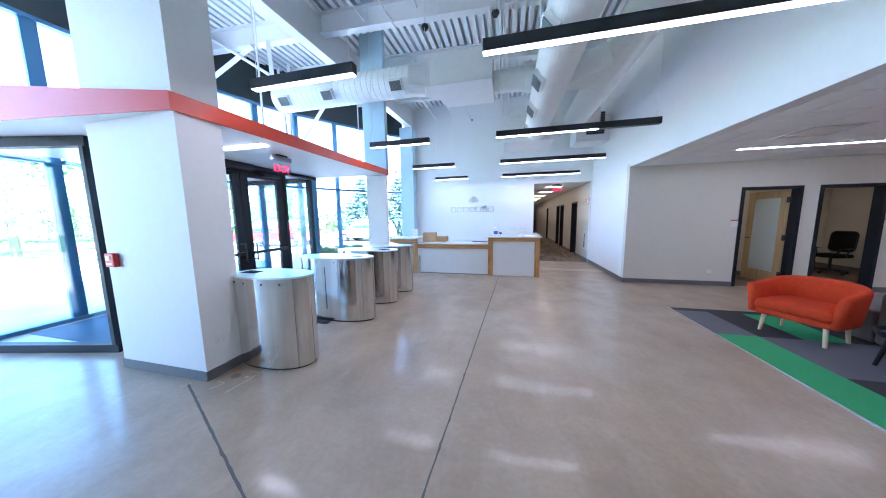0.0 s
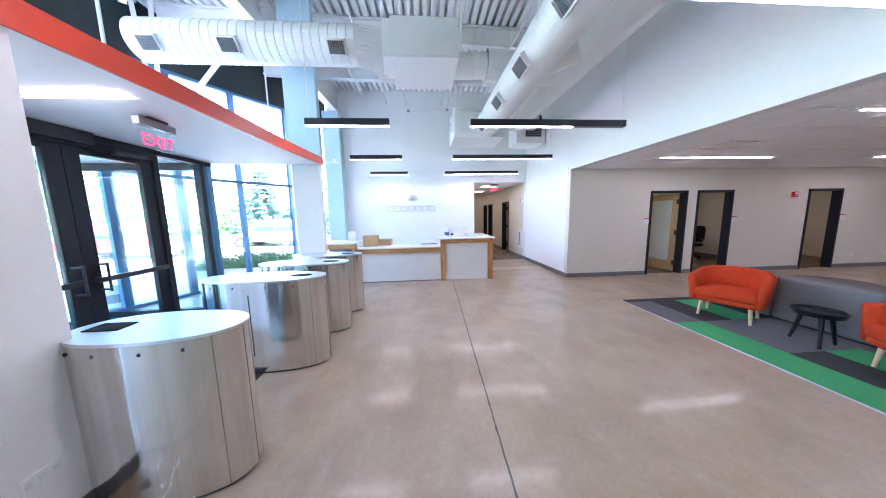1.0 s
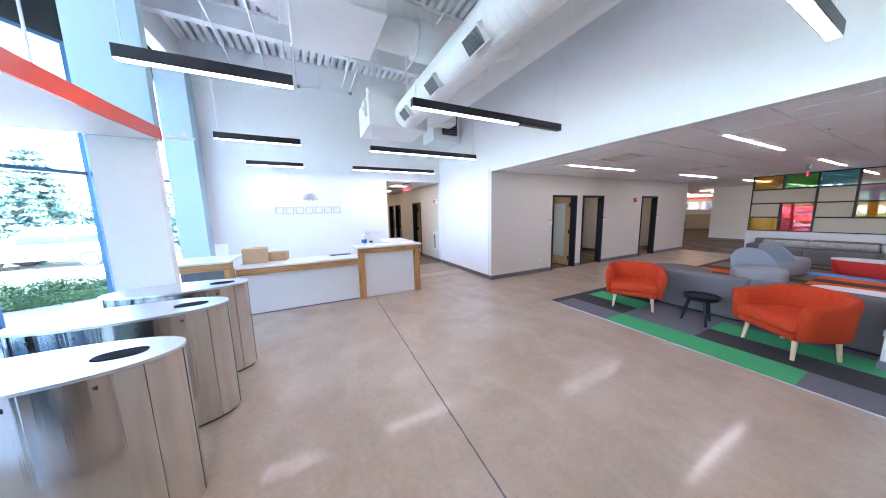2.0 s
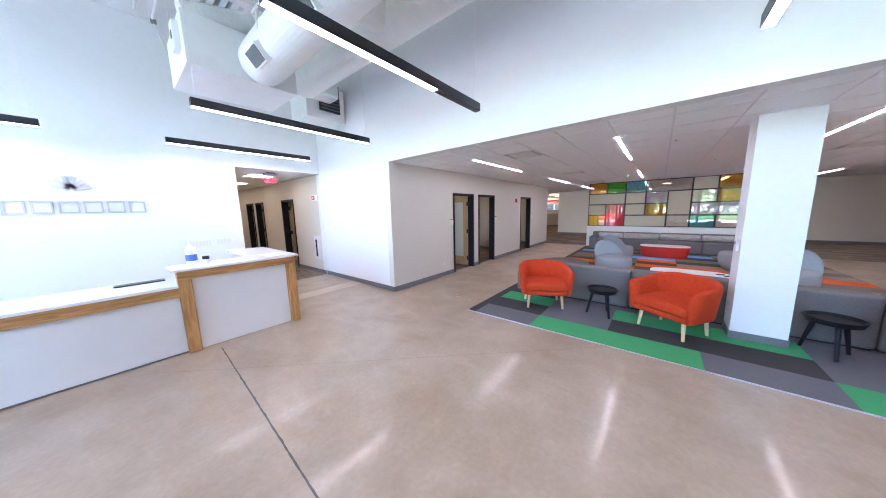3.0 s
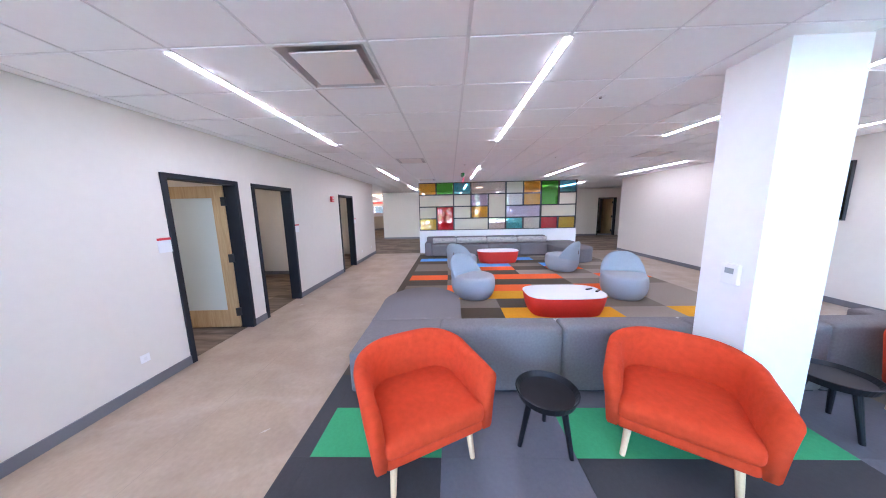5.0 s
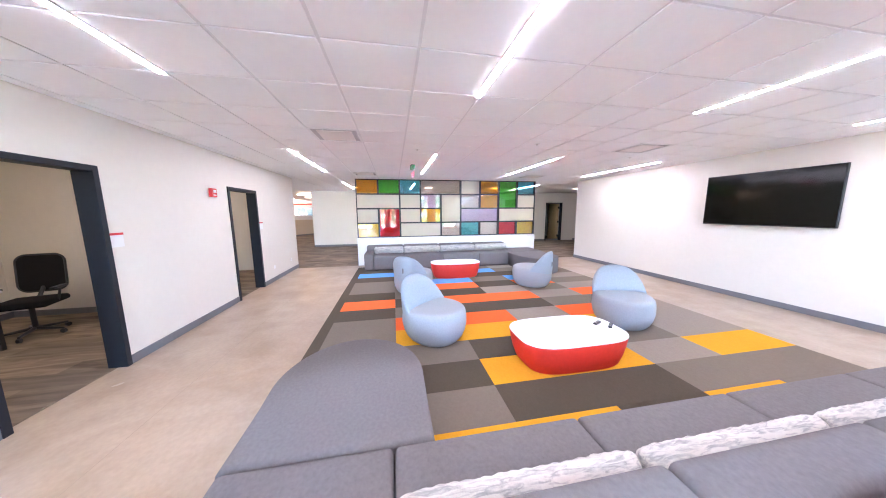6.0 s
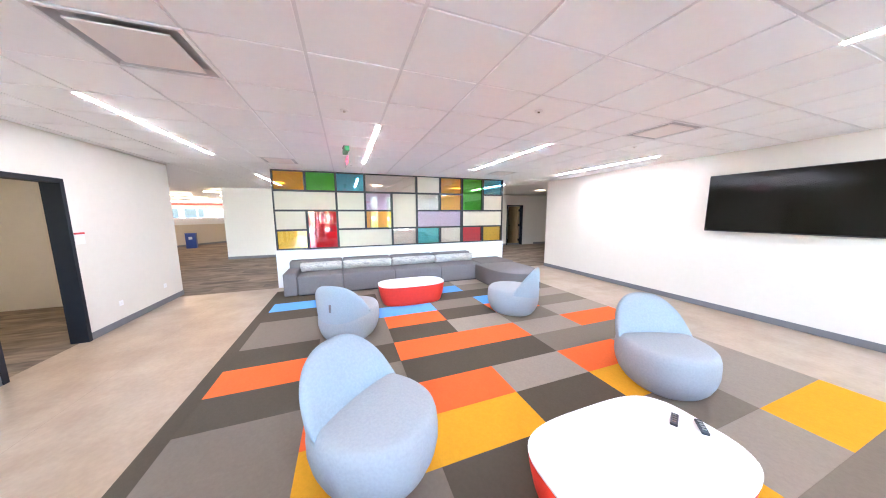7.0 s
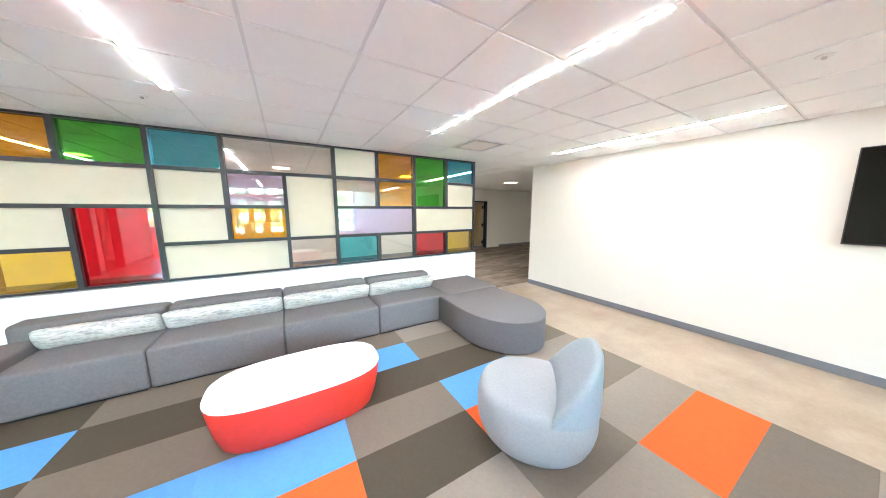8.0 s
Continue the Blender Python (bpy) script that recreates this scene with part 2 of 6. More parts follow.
# asphalt made paler than it is, to reflect more daylight up into the lobby
M["asphalt"] = material("pale_bounce_asphalt", (0.36, 0.355, 0.345), 0.9, fine=0.2, scale=3, bump=0.3)
M["grass"] = material("lawn", (0.07, 0.13, 0.03), 0.95, fine=0.35, scale=3)
M["leaf"] = material("leaves", (0.08, 0.16, 0.05), 0.7, fine=0.4, scale=9)
M["needle"] = material("spruce_needles", (0.1, 0.185, 0.16), 0.7, fine=0.35, scale=9)
M["bark"] = material("bark", (0.12, 0.09, 0.06), 0.9, fine=0.3)

M["quartz"] = material("white_quartz", (0.8, 0.8, 0.79), 0.25, fine=0.02, scale=30)
M["pillow"] = material("patterned_pillow", (0.52, 0.495, 0.455), 0.9, bump=0.6, scale=9, fine=0.3, spec=0.2)
pt = M["pillow"].node_tree
ptc, pmp, pnz, prr, pmx = (pt.nodes.new("ShaderNode" + n) for n in ("TexCoord", "Mapping", "TexNoise", "MapRange", "Mix"))
pmp.inputs["Scale"].default_value = (55, 9, 55)
pnz.inputs["Scale"].default_value, pnz.inputs["Detail"].default_value, pnz.inputs["Distortion"].default_value = 1.0, 3, 1.2
prr.inputs["From Min"].default_value, prr.inputs["From Max"].default_value = 0.45, 0.66
pmx.data_type = "RGBA"
pmx.inputs[6].default_value, pmx.inputs[7].default_value = (0.58, 0.545, 0.49, 1), (0.33, 0.325, 0.31, 1)
pt.links.new(ptc.outputs["Object"], pmp.inputs[0]); pt.links.new(pmp.outputs[0], pnz.inputs["Vector"]); pt.links.new(pnz.outputs["Fac"], prr.inputs["Value"])
pt.links.new(prr.outputs[0], pmx.inputs[0]); pt.links.new(pmx.outputs[2], pt.nodes["Principled BSDF"].inputs["Base Color"])
M["seatfab"] = material("grey_blue_wool", (0.355, 0.37, 0.38), 0.92, bump=0.9, scale=60, fine=0.08, spec=0.2)
M["blackwood"] = material("black_stained_wood", (0.009, 0.01, 0.012), 0.38, fine=0.15, spec=0.25)
M["blackfab"] = material("black_fabric", (0.01, 0.01, 0.011), 0.9, fine=0.1, spec=0.15)
M["panel"] = material("lit_panel", (1.0, 0.84, 0.6), 0.5, emit=0.36)
M["officepanel"] = material("lit_office_panel", (1.0, 0.72, 0.44), 0.5, emit=0.2)
M["vestmat"] = material("vestibule_carpet", (0.035, 0.09, 0.14), 0.95, bump=0.8, scale=30, fine=0.2, spec=0.1)

# ---- building blocks ----
def part(name, bm, mat, parent=None, label="", smooth=False):
    me = bpy.data.meshes.new(name)
    bm.to_mesh(me)
    bm.free()
    me.materials.append(mat)
    if smooth:
        me.polygons.foreach_set("use_smooth", [True] * len(me.polygons))
    ob = new(name, me)
    if parent:
        ob.parent = parent
    return tagged(ob, label)


def thing(name, label, category, group="", m=None, kind=""):
    e = new(name)
    e.empty_display_size = 0.1
    if m is not None:
        e.matrix_basis = m
    return tagged(e, label, category, group, kind)


def setting(name, bm, mat, label, category, smooth=False):
    return tagged(part(name, bm, mat, smooth=smooth), label, category, "", "structure")


def box(bm, x0, x1, y0, y1, z0, z1, bevel=0.0, segs=2):
    """A box between two corners, its edges rounded by bevel."""
    r = bmesh.ops.create_cube(bm, size=1, matrix=Matrix.Translation(((x0 + x1) / 2, (y0 + y1) / 2, (z0 + z1) / 2)) @ Matrix.Diagonal((abs(x1 - x0), abs(y1 - y0), abs(z1 - z0), 1)))
    if bevel:
        es = list({e for v in r["verts"] for e in v.link_edges})
        bmesh.ops.bevel(bm, geom=es, offset=bevel, segments=segs, profile=0.5, affect="EDGES")
    return r["verts"]


def boxes(*bs, bevel=0.0):
    bm = bmesh.new()
    for b in bs:
        box(bm, *b, bevel=bevel)
    return bm


def obox(bm, p, q, w, z0, z1, shift=0.0, bevel=0.0):
    """A wall-like box over the plan line p to q, w thick, shifted sideways."""
    p, q = Vector(p), Vector(q)
    d = q - p
    m = Matrix.Translation(((p.x + q.x) / 2, (p.y + q.y) / 2, (z0 + z1) / 2)) @ Matrix.Rotation(math.atan2(d.y, d.x), 4, "Z") @ Matrix.Translation((0, shift, 0)) @ Matrix.Diagonal((d.length, w, z1 - z0, 1))
    r = bmesh.ops.create_cube(bm, size=1, matrix=m)
    if bevel:
        bmesh.ops.bevel(bm, geom=list({e for v in r["verts"] for e in v.link_edges}), offset=bevel, segments=2, profile=0.5, affect="EDGES")


def cyl(bm, p, q, r0, r1=None, segs=16):
    p, q = Vector(p), Vector(q)
    d = q - p
    m = Matrix.Translation((p + q) / 2) @ d.to_track_quat("Z", "Y").to_matrix().to_4x4()
    return bmesh.ops.create_cone(bm, cap_ends=True, segments=segs, radius1=r0, radius2=r0 if r1 is None else r1, depth=d.length, matrix=m)["verts"]


def prism(bm, outline, z0, z1, bevel=0.0, segs=3):
    """An upright prism over a plan outline; bevel rounds its top and bottom rims."""
    bot = [bm.verts.new((x, y, z0)) for x, y in outline]
    top = [bm.verts.new((x, y, z1)) for x, y in outline]
    n = len(outline)
    bm.faces.new(list(reversed(bot)))
    bm.faces.new(top)
    for i in range(n):
        bm.faces.new((bot[i], bot[(i + 1) % n], top[(i + 1) % n], top[i]))
    if bevel:
        es = [e for e in {e for v in bot + top for e in v.link_edges} if abs(e.verts[0].co.z - e.verts[1].co.z) < 1e-6]
        bmesh.ops.bevel(bm, geom=es, offset=bevel, segments=segs, profile=0.5, affect="EDGES")


def rounded(w, d, r, n=6):
    """Plan outline of a rectangle w x d about the origin, corners of radius r."""
    out = []
    for cx, cy, a0 in ((w / 2 - r, d / 2 - r, 0), (-w / 2 + r, d / 2 - r, 90), (-w / 2 + r, -d / 2 + r, 180), (w / 2 - r, -d / 2 + r, 270)):
        for i in range(n + 1):
            a = radians(a0 + 90 * i / n)
            out.append((cx + r * math.cos(a), cy + r * math.sin(a)))
    return out


def squircle(w, d, e=3.0, n=40):
    out = []
    for i in range(n):
        a = 2 * math.pi * i / n
        c, s = math.cos(a), math.sin(a)
        out.append((w / 2 * math.copysign(abs(c) ** (2 / e), c), d / 2 * math.copysign(abs(s) ** (2 / e), s)))
    return out

# ---- large structure ----
def slab(name, x0, x1, y0, y1, z0, z1, mat, label, category):
    return setting(name, boxes((x0, x1, y0, y1, z0, z1)), mat, label, category)


def wall_with_holes(name, axis, face, thick, a0, a1, z0, z1, holes, label, mat=None):
    """A wall along x or y from a0 to a1; holes are (from, to, bottom, top)."""
    bm = bmesh.new()
    lo, hi = min(face, face + thick), max(face, face + thick)

    def add(p, q, b, t):
        if q - p > 0.001 and t - b > 0.001:
            box(bm, *((p, q, lo, hi) if axis == "x" else (lo, hi, p, q)), b, t)

    at = a0
    for p, q, b, t in sorted(holes):
        add(at, p, z0, z1)
        add(p, q, z0, b)
        add(p, q, t, z1)
        at = q
    add(at, a1, z0, z1)
    return setting(name, bm, mat or M["wall"], label, "wall")


ROOMDOORS = [(6.06, 7.06), (7.32, 8.32), (10.45, 11.46)]
HALLDOORS = [(12.98, 13.9), (15.62, 16.46), (16.76, 17.6), (20.9, 21.6)]
DOORTOP = 2.126
slab("floor", -9.0, 13.5, SOUTH - 0.2, BACK, -0.2, 0.0, M["concrete"], "polished grey-beige concrete floor with saw-cut joints", "floor")
slab("floor_office", 13.5, 34.0, -14.0, 24.0, -0.2, 0.002, M["carpet"], "mottled brown-grey office carpet", "carpet floor")
slab("floor_hall", HALL_L - 0.2, HALL_R + 0.2, BACK, 32.0, -0.2, 0.002, M["carpet"], "mottled brown-grey hallway carpet", "carpet floor")
slab("floor_rooms", HALL_R + 0.2, 13.5, BACK, 24.0, -0.2, 0.0015, M["carpet"], "mottled brown-grey carpet of small offices", "carpet floor")
slab("carpet_rooms", EAST + 0.2, 13.5, NORTH + 0.08, BACK, 0.0, 0.004, M["carpet"], "mottled brown-grey carpet of small offices", "carpet floor")
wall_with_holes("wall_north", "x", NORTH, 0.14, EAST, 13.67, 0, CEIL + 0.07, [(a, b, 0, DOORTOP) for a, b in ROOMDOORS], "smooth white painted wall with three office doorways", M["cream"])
slab("wall_east", EAST, EAST + 0.15, NORTH + 0.14, BACK, 0, CEIL, M["wall"], "white painted lobby wall beside the hallway", "wall")
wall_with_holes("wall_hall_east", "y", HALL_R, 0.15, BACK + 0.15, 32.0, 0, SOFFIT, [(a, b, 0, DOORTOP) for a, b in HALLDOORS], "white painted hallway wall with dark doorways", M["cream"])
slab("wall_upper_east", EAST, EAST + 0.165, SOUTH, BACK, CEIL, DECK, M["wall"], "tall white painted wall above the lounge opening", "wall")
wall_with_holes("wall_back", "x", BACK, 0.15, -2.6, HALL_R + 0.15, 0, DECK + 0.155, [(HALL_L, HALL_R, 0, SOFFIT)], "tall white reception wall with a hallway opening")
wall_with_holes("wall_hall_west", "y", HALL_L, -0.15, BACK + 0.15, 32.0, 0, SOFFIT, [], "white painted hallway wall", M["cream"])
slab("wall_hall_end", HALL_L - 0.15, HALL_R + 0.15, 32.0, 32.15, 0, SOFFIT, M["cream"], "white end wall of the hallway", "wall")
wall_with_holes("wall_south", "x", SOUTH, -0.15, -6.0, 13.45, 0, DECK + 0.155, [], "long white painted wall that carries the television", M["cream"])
wall_with_holes("wall_office_north", "y", 13.67, -0.14, NORTH + 0.14, 12.6, 0, CEIL, [], "white painted wall end beside the open office", M["cream"])
slab("ceiling_hall", HALL_L - 0.15, HALL_R + 0.15, BACK + 0.15, 32.0, SOFFIT, SOFFIT + 0.1, M["ceil"], "white tiled hallway ceiling", "ceiling")
slab("ceiling_rooms", EAST + 0.2, 13.6, NORTH + 0.14, 24.0, CEIL + 0.02, CEIL + 0.12, M["ceil"], "white ceiling of the small offices", "ceiling")
slab("ceiling_office", 18.9, 34.0, -14.0, 24.0, CEIL + 0.03, CEIL + 0.13, M["ceil"], "white tiled ceiling of the open office", "ceiling")
for i, (x0, x1, y0, y1) in enumerate(((13.6, 18.9, NORTH, 24.0), (13.6, 18.9, -14.0, SOUTH))):
    slab("ceiling_passage_%d" % (i + 1), x0, x1, y0, y1, CEIL + 0.03, CEIL + 0.13, M["ceil"], "white tiled ceiling beside the lounge", "ceiling")
for i, x in enumerate((7.19, 10.38)):
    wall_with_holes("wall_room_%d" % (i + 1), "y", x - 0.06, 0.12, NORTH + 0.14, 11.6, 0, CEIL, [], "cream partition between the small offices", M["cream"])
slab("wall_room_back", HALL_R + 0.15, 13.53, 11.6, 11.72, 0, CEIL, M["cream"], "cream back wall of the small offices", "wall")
# three walls added to block stray light, so the hall doorways look dark
slab("wall_hall_rooms", 6.6, 6.72, 11.72, 24.0, 0, CEIL, M["cream"], "added cream wall that keeps daylight out of the hallway rooms", "wall")
slab("wall_hall_rooms_end", HALL_R + 0.15, 6.6, 18.6, 18.7, 0, CEIL, M["cream"], "added cream cross wall that keeps the hallway rooms dark", "wall")
slab("wall_hall_rooms_far", HALL_R + 0.15, 6.72, 24.0, 24.1, 0, CEIL, M["cream"], "added cream end wall that shuts the sky out of the hallway rooms", "wall")
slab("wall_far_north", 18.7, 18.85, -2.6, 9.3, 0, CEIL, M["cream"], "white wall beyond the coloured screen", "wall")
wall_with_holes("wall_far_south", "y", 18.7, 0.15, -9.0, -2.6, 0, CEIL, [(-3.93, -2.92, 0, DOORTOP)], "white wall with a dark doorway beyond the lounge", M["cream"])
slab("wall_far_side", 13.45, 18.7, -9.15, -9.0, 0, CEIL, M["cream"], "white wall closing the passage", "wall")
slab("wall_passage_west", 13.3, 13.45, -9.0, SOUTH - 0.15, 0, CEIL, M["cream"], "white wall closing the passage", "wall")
slab("wall_office_east", 33.8, 34.0, -14.0, 24.0, 0, 0.95, M["cream"], "low white window wall of the open office", "wall")
slab("wall_office_east_top", 33.8, 34.0, -14.0, 24.0, 2.2, CEIL + 0.03, M["cream"], "white wall over the office windows", "wall")
slab("wall_office_far", 13.67, 34.0, 23.85, 24.0, 0, CEIL + 0.03, M["cream"], "white far wall of the open office", "wall")
slab("wall_office_near", 18.85, 34.0, -9.15, -9.0, 0, CEIL + 0.03, M["cream"], "white wall of the open office", "wall")

# lounge ceiling: tiles and grid in one mesh
bm = bmesh.new()
gx0, gy0, T = 4.435, 4.71, 0.595
VENTS = [(i, j) for i in (1, 7, 13) for j in (2, -6)]
for i in range(-1, 24):
    for j in range(-10, 7):
        x0, x1 = max(gx0 + i * T, EAST + 0.165), min(gx0 + (i + 1) * T, 18.7)
        y0, y1 = max(gy0 + j * T, SOUTH), min(gy0 + (j + 1) * T, NORTH)
        if x1 - x0 > 0.03 and y1 - y0 > 0.03 and (i, j) not in VENTS:
            box(bm, x0 + 0.011, x1 - 0.011, y0 + 0.011, y1 - 0.011, CEIL, CEIL + 0.03)
n_tiles = len(bm.faces)
for i in range(-1, 25):
    x = gx0 + i * T
    if EAST + 0.18 < x < 18.6:
        box(bm, x - 0.012, x + 0.012, SOUTH, NORTH, CEIL + 0.008, CEIL + 0.02)
for j in range(-10, 8):
    y = gy0 + j * T
    if SOUTH + 0.02 < y < NORTH - 0.02:
        box(bm, EAST + 0.165, 18.7, y - 0.012, y + 0.012, CEIL + 0.0085, CEIL + 0.02)
n_grid = len(bm.faces)
box(bm, EAST + 0.165, 18.7, SOUTH, NORTH, CEIL + 0.035, CEIL + 0.06)
bm.faces.ensure_lookup_table()
for f in bm.faces[n_tiles:n_grid]:
    f.material_index = 1
ob = setting("ceiling", bm, M["ceil"], "white suspended ceiling of square tiles in a grid", "ceiling")
ob.data.materials.append(material("ceiling_grid", (0.8, 0.8, 0.8), 0.5))

# roof deck of the lobby: corrugated sheet with flutes along y
bm = bmesh.new()
xs, prof = -6.2, []
while xs < 4.1:
    prof += [(xs, DECK), (xs + 0.095, DECK), (xs + 0.1, DECK + 0.15), (xs + 0.16, DECK + 0.15)]
    xs += 0.167
lo = [bm.verts.new((x, SOUTH - 0.1, z)) for x, z in prof]
hi = [bm.verts.new((x, BACK + 0.1, z)) for x, z in prof]
for i in range(len(prof) - 1):
    bm.faces.new((lo[i], lo[i + 1], hi[i + 1], hi[i]))
box(bm, -6.4, 4.2, SOUTH - 0.15, BACK + 0.15, DECK + 0.16, DECK + 0.27)
setting("ceiling_deck", bm, M["deck"], "white painted corrugated steel roof deck", "ceiling")


def girder(p, q, z0, z1, w=0.2):
    bm = bmesh.new()
    obox(bm, p, q, w, z0, z0 + 0.025)
    obox(bm, p, q, w, z1 - 0.025, z1)
    obox(bm, p, q, 0.02, z0 + 0.025, z1 - 0.025)
    return tagged(part("steel_beam", bm, M["steel_white"]), "white painted steel roof beam", "beam", "roof beams")


girder((-2.63, SOUTH), (-2.25, BACK), 4.85, 5.598, 0.21)
for y in (0.0, 1.63, 3.26, 4.9, 6.53, 8.15, 9.8):
    girder((-5.2 if y < 7 else -4.45 if y < 9 else -3.5, y - (0.3 if y < 7 else 0.25)), (-2.6, y - 0.14), 5.2, 5.598, 0.16)
    girder((-2.34, y - 0.13), (EAST - 0.005, y + 0.2), 5.2, 5.598, 0.16)

# columns
slab("column_lounge", 5.14, 5.53, 2.9, 3.37, 0, CEIL, M["wall"], "square white painted lounge column", "column")
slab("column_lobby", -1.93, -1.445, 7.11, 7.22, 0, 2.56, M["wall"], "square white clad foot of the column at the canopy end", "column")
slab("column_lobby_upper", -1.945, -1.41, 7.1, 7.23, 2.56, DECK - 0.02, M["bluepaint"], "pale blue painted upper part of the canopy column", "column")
slab("pier", -2.77, -1.575, 3.22, 3.62, 0, DECK - 0.02, M["wall"], "white painted pier beside the entrance", "column")
slab("wall_vestibule", -3.26, -2.77, 3.5, 3.62, 0, 2.55, M["wall"], "white painted wall behind the pier", "wall")
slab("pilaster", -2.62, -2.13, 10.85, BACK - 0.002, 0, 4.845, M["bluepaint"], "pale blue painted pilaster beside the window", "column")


def baseboard(name, *runs):
    bm = bmesh.new()
    for p, q in runs:
        obox(bm, p, q, 0.012, 0.002, 0.1)
    setting(name, bm, M["base"], "dark grey rubber baseboard", "baseboard")


baseboard("baseboard_north", *[((a, NORTH - 0.006), (b, NORTH - 0.006)) for a, b in ((EAST, 6.06), (7.06, 7.32), (8.32, 10.45), (11.46, 13.67))])
baseboard("baseboard_east", ((EAST - 0.006, NORTH), (EAST - 0.006, BACK)), ((HALL_R - 0.006, BACK + 0.02), (HALL_R - 0.006, 12.98)), ((HALL_R - 0.006, 13.9), (HALL_R - 0.006, 15.62)), ((HALL_R - 0.006, 17.6), (HALL_R - 0.006, 20.9)))
baseboard("baseboard_south", ((-4.5, SOUTH + 0.006), (13.45, SOUTH + 0.006)))
baseboard("baseboard_pier", ((-2.776, 3.214), (-1.569, 3.214)), ((-1.569, 3.214), (-1.569, 3.62)))
baseboard("baseboard_column", ((5.134, 2.894), (5.134, 3.376)), ((5.134, 2.894), (5.53, 2.894)), ((5.134, 3.376), (5.53, 3.376)))
baseboard("baseboard_back", ((-2.1, BACK - 0.006), (HALL_L, BACK - 0.006)))
baseboard("baseboard_far", ((18.694, -9.0), (18.694, -4.7)), ((18.694, -3.75), (18.694, 9.3)))

# saw-cut joints of the concrete floor, with worn ragged edges
def joint(name, p, q, w, mat, label, seed, rag=0.25):
    rng = random.Random(seed)
    p, q = Vector(p), Vector(q)
    d = q - p
    n = max(2, int(d.length / 0.045))
    side = Vector((-d.y, d.x)).normalized()
    bm = bmesh.new()
    rows = []
    for i in range(n + 1):
        c = p + d * (i / n)
        a, b = (w / 2 * (1 + rng.uniform(-rag, rag) + (rng.random() < 0.05) * 0.8) for _ in range(2))
        rows.append([bm.verts.new((*(c + side * a), 0.0012)), bm.verts.new((*(c - side * b), 0.0012))])
    for r, t in zip(rows, rows[1:]):
        bm.faces.new((r[0], r[1], t[1], t[0]))
    bmesh.ops.recalc_face_normals(bm, faces=bm.faces)
    setting(name, bm, mat, label, "floor joint")


joint("floor_joint_1", (0.79, 1.0), (1.07, 8.4), 0.0125, M["joint"], "dark filled saw-cut floor joint", 1)
joint("floor_joint_2", (-1.72, 3.14), (0.82, 1.98), 0.017, M["joint"], "dark filled saw-cut floor joint", 2)
joint("floor_joint_3", (0.5, 8.27), (4.0, 4.52), 0.004, M["thinjoint"], "thin saw-cut floor joint", 3)
joint("floor_joint_4", (EAST, 7.493), (13.4, 7.493), 0.003, material("pale_joint", (0.27, 0.21, 0.155), 0.5), "thin saw-cut floor joint", 4)

# pale layout scratches left in the concrete beside the entrance pier, and a filled core hole
M["scuff"] = material("pale_scratch", (0.62, 0.56, 0.48), 0.6, fine=0.2, scale=20)
for k, (p, q, w) in enumerate((((-1.223, 3.123), (-1.188, 3.55), 0.009), ((-1.429, 3.137), (-1.374, 3.242), 0.009), ((-1.479, 3.244), (-1.376, 3.233), 0.006), ((-1.011, 3.502), (-1.004, 3.587), 0.008),
                               ((-1.19, 3.562), (-0.891, 3.601), 0.009), ((-1.328, 3.457), (-1.191, 3.455), 0.008), ((-1.735, 3.086), (-1.712, 3.159), 0.008), ((-1.275, 3.36), (-1.245, 3.372), 0.022))):
    joint("floor_scratch_%d" % (k + 1), p, q, w, M["scuff"], "pale scratch in the polished concrete", 20 + k, 0.6)
bm = bmesh.new()
bmesh.ops.create_cone(bm, cap_ends=True, segments=20, radius1=0.045, radius2=0.044, depth=0.002, matrix=pose(-1.39, 3.354, 0.001))
setting("floor_plug", bm, M["thinjoint"], "round filled core hole in the concrete floor", "floor plug")

# pale infill strip of newer concrete in front of the hallway, and dried plaster drips by the lounge
M["infill"] = material("pale_infill_concrete", (0.5, 0.41, 0.32), 0.4, fine=0.12, scale=3, spec=0.3)
slab("floor_infill", 2.3, EAST - 0.02, 9.55, 9.93, 0.0, 0.002, M["infill"], "pale strip of newer concrete across the floor", "floor patch")
rng = random.Random(8)
bm = bmesh.new()
for x, y, r in ((4.29, 8.04, 0.03), (4.42, 7.43, 0.03), (4.46, 7.11, 0.055), (4.44, 6.83, 0.04), (4.25, 8.24, 0.025), (3.6, 6.8, 0.015), (3.66, 7.09, 0.02), (5.14, 6.9, 0.03), (7.92, 8.19, 0.05), (4.55, 7.2, 0.03), (4.38, 7.9, 0.02)):
    n = 14
    st, turn = rng.uniform(1.0, 1.8), rng.uniform(0, 3)
    ring = []
    for k in range(n):
        a = 2 * math.pi * k / n
        q = r * rng.uniform(0.35, 0.85)
        u, v = q * st * math.cos(a), q * math.sin(a) / st
        ring.append(bm.verts.new((x + u * math.cos(turn) - v * math.sin(turn), y + u * math.sin(turn) + v * math.cos(turn), 0.0012)))
    bm.faces.new(ring)
setting("floor_drips", bm, material("dried_plaster", (0.5, 0.42, 0.335), 0.5), "dried pale plaster drips on the concrete floor", "floor stain")
# roof over the low part of the building
slab("roof", EAST + 0.17, 34.2, -14.2, 24.2, 2.86, 3.06, M["base"], "flat grey roof over the offices", "roof")
slab("roof_hall", HALL_L - 0.2, EAST + 0.169, BACK + 0.16, 32.2, 2.86, 3.06, M["base"], "flat grey roof over the hallway", "roof")

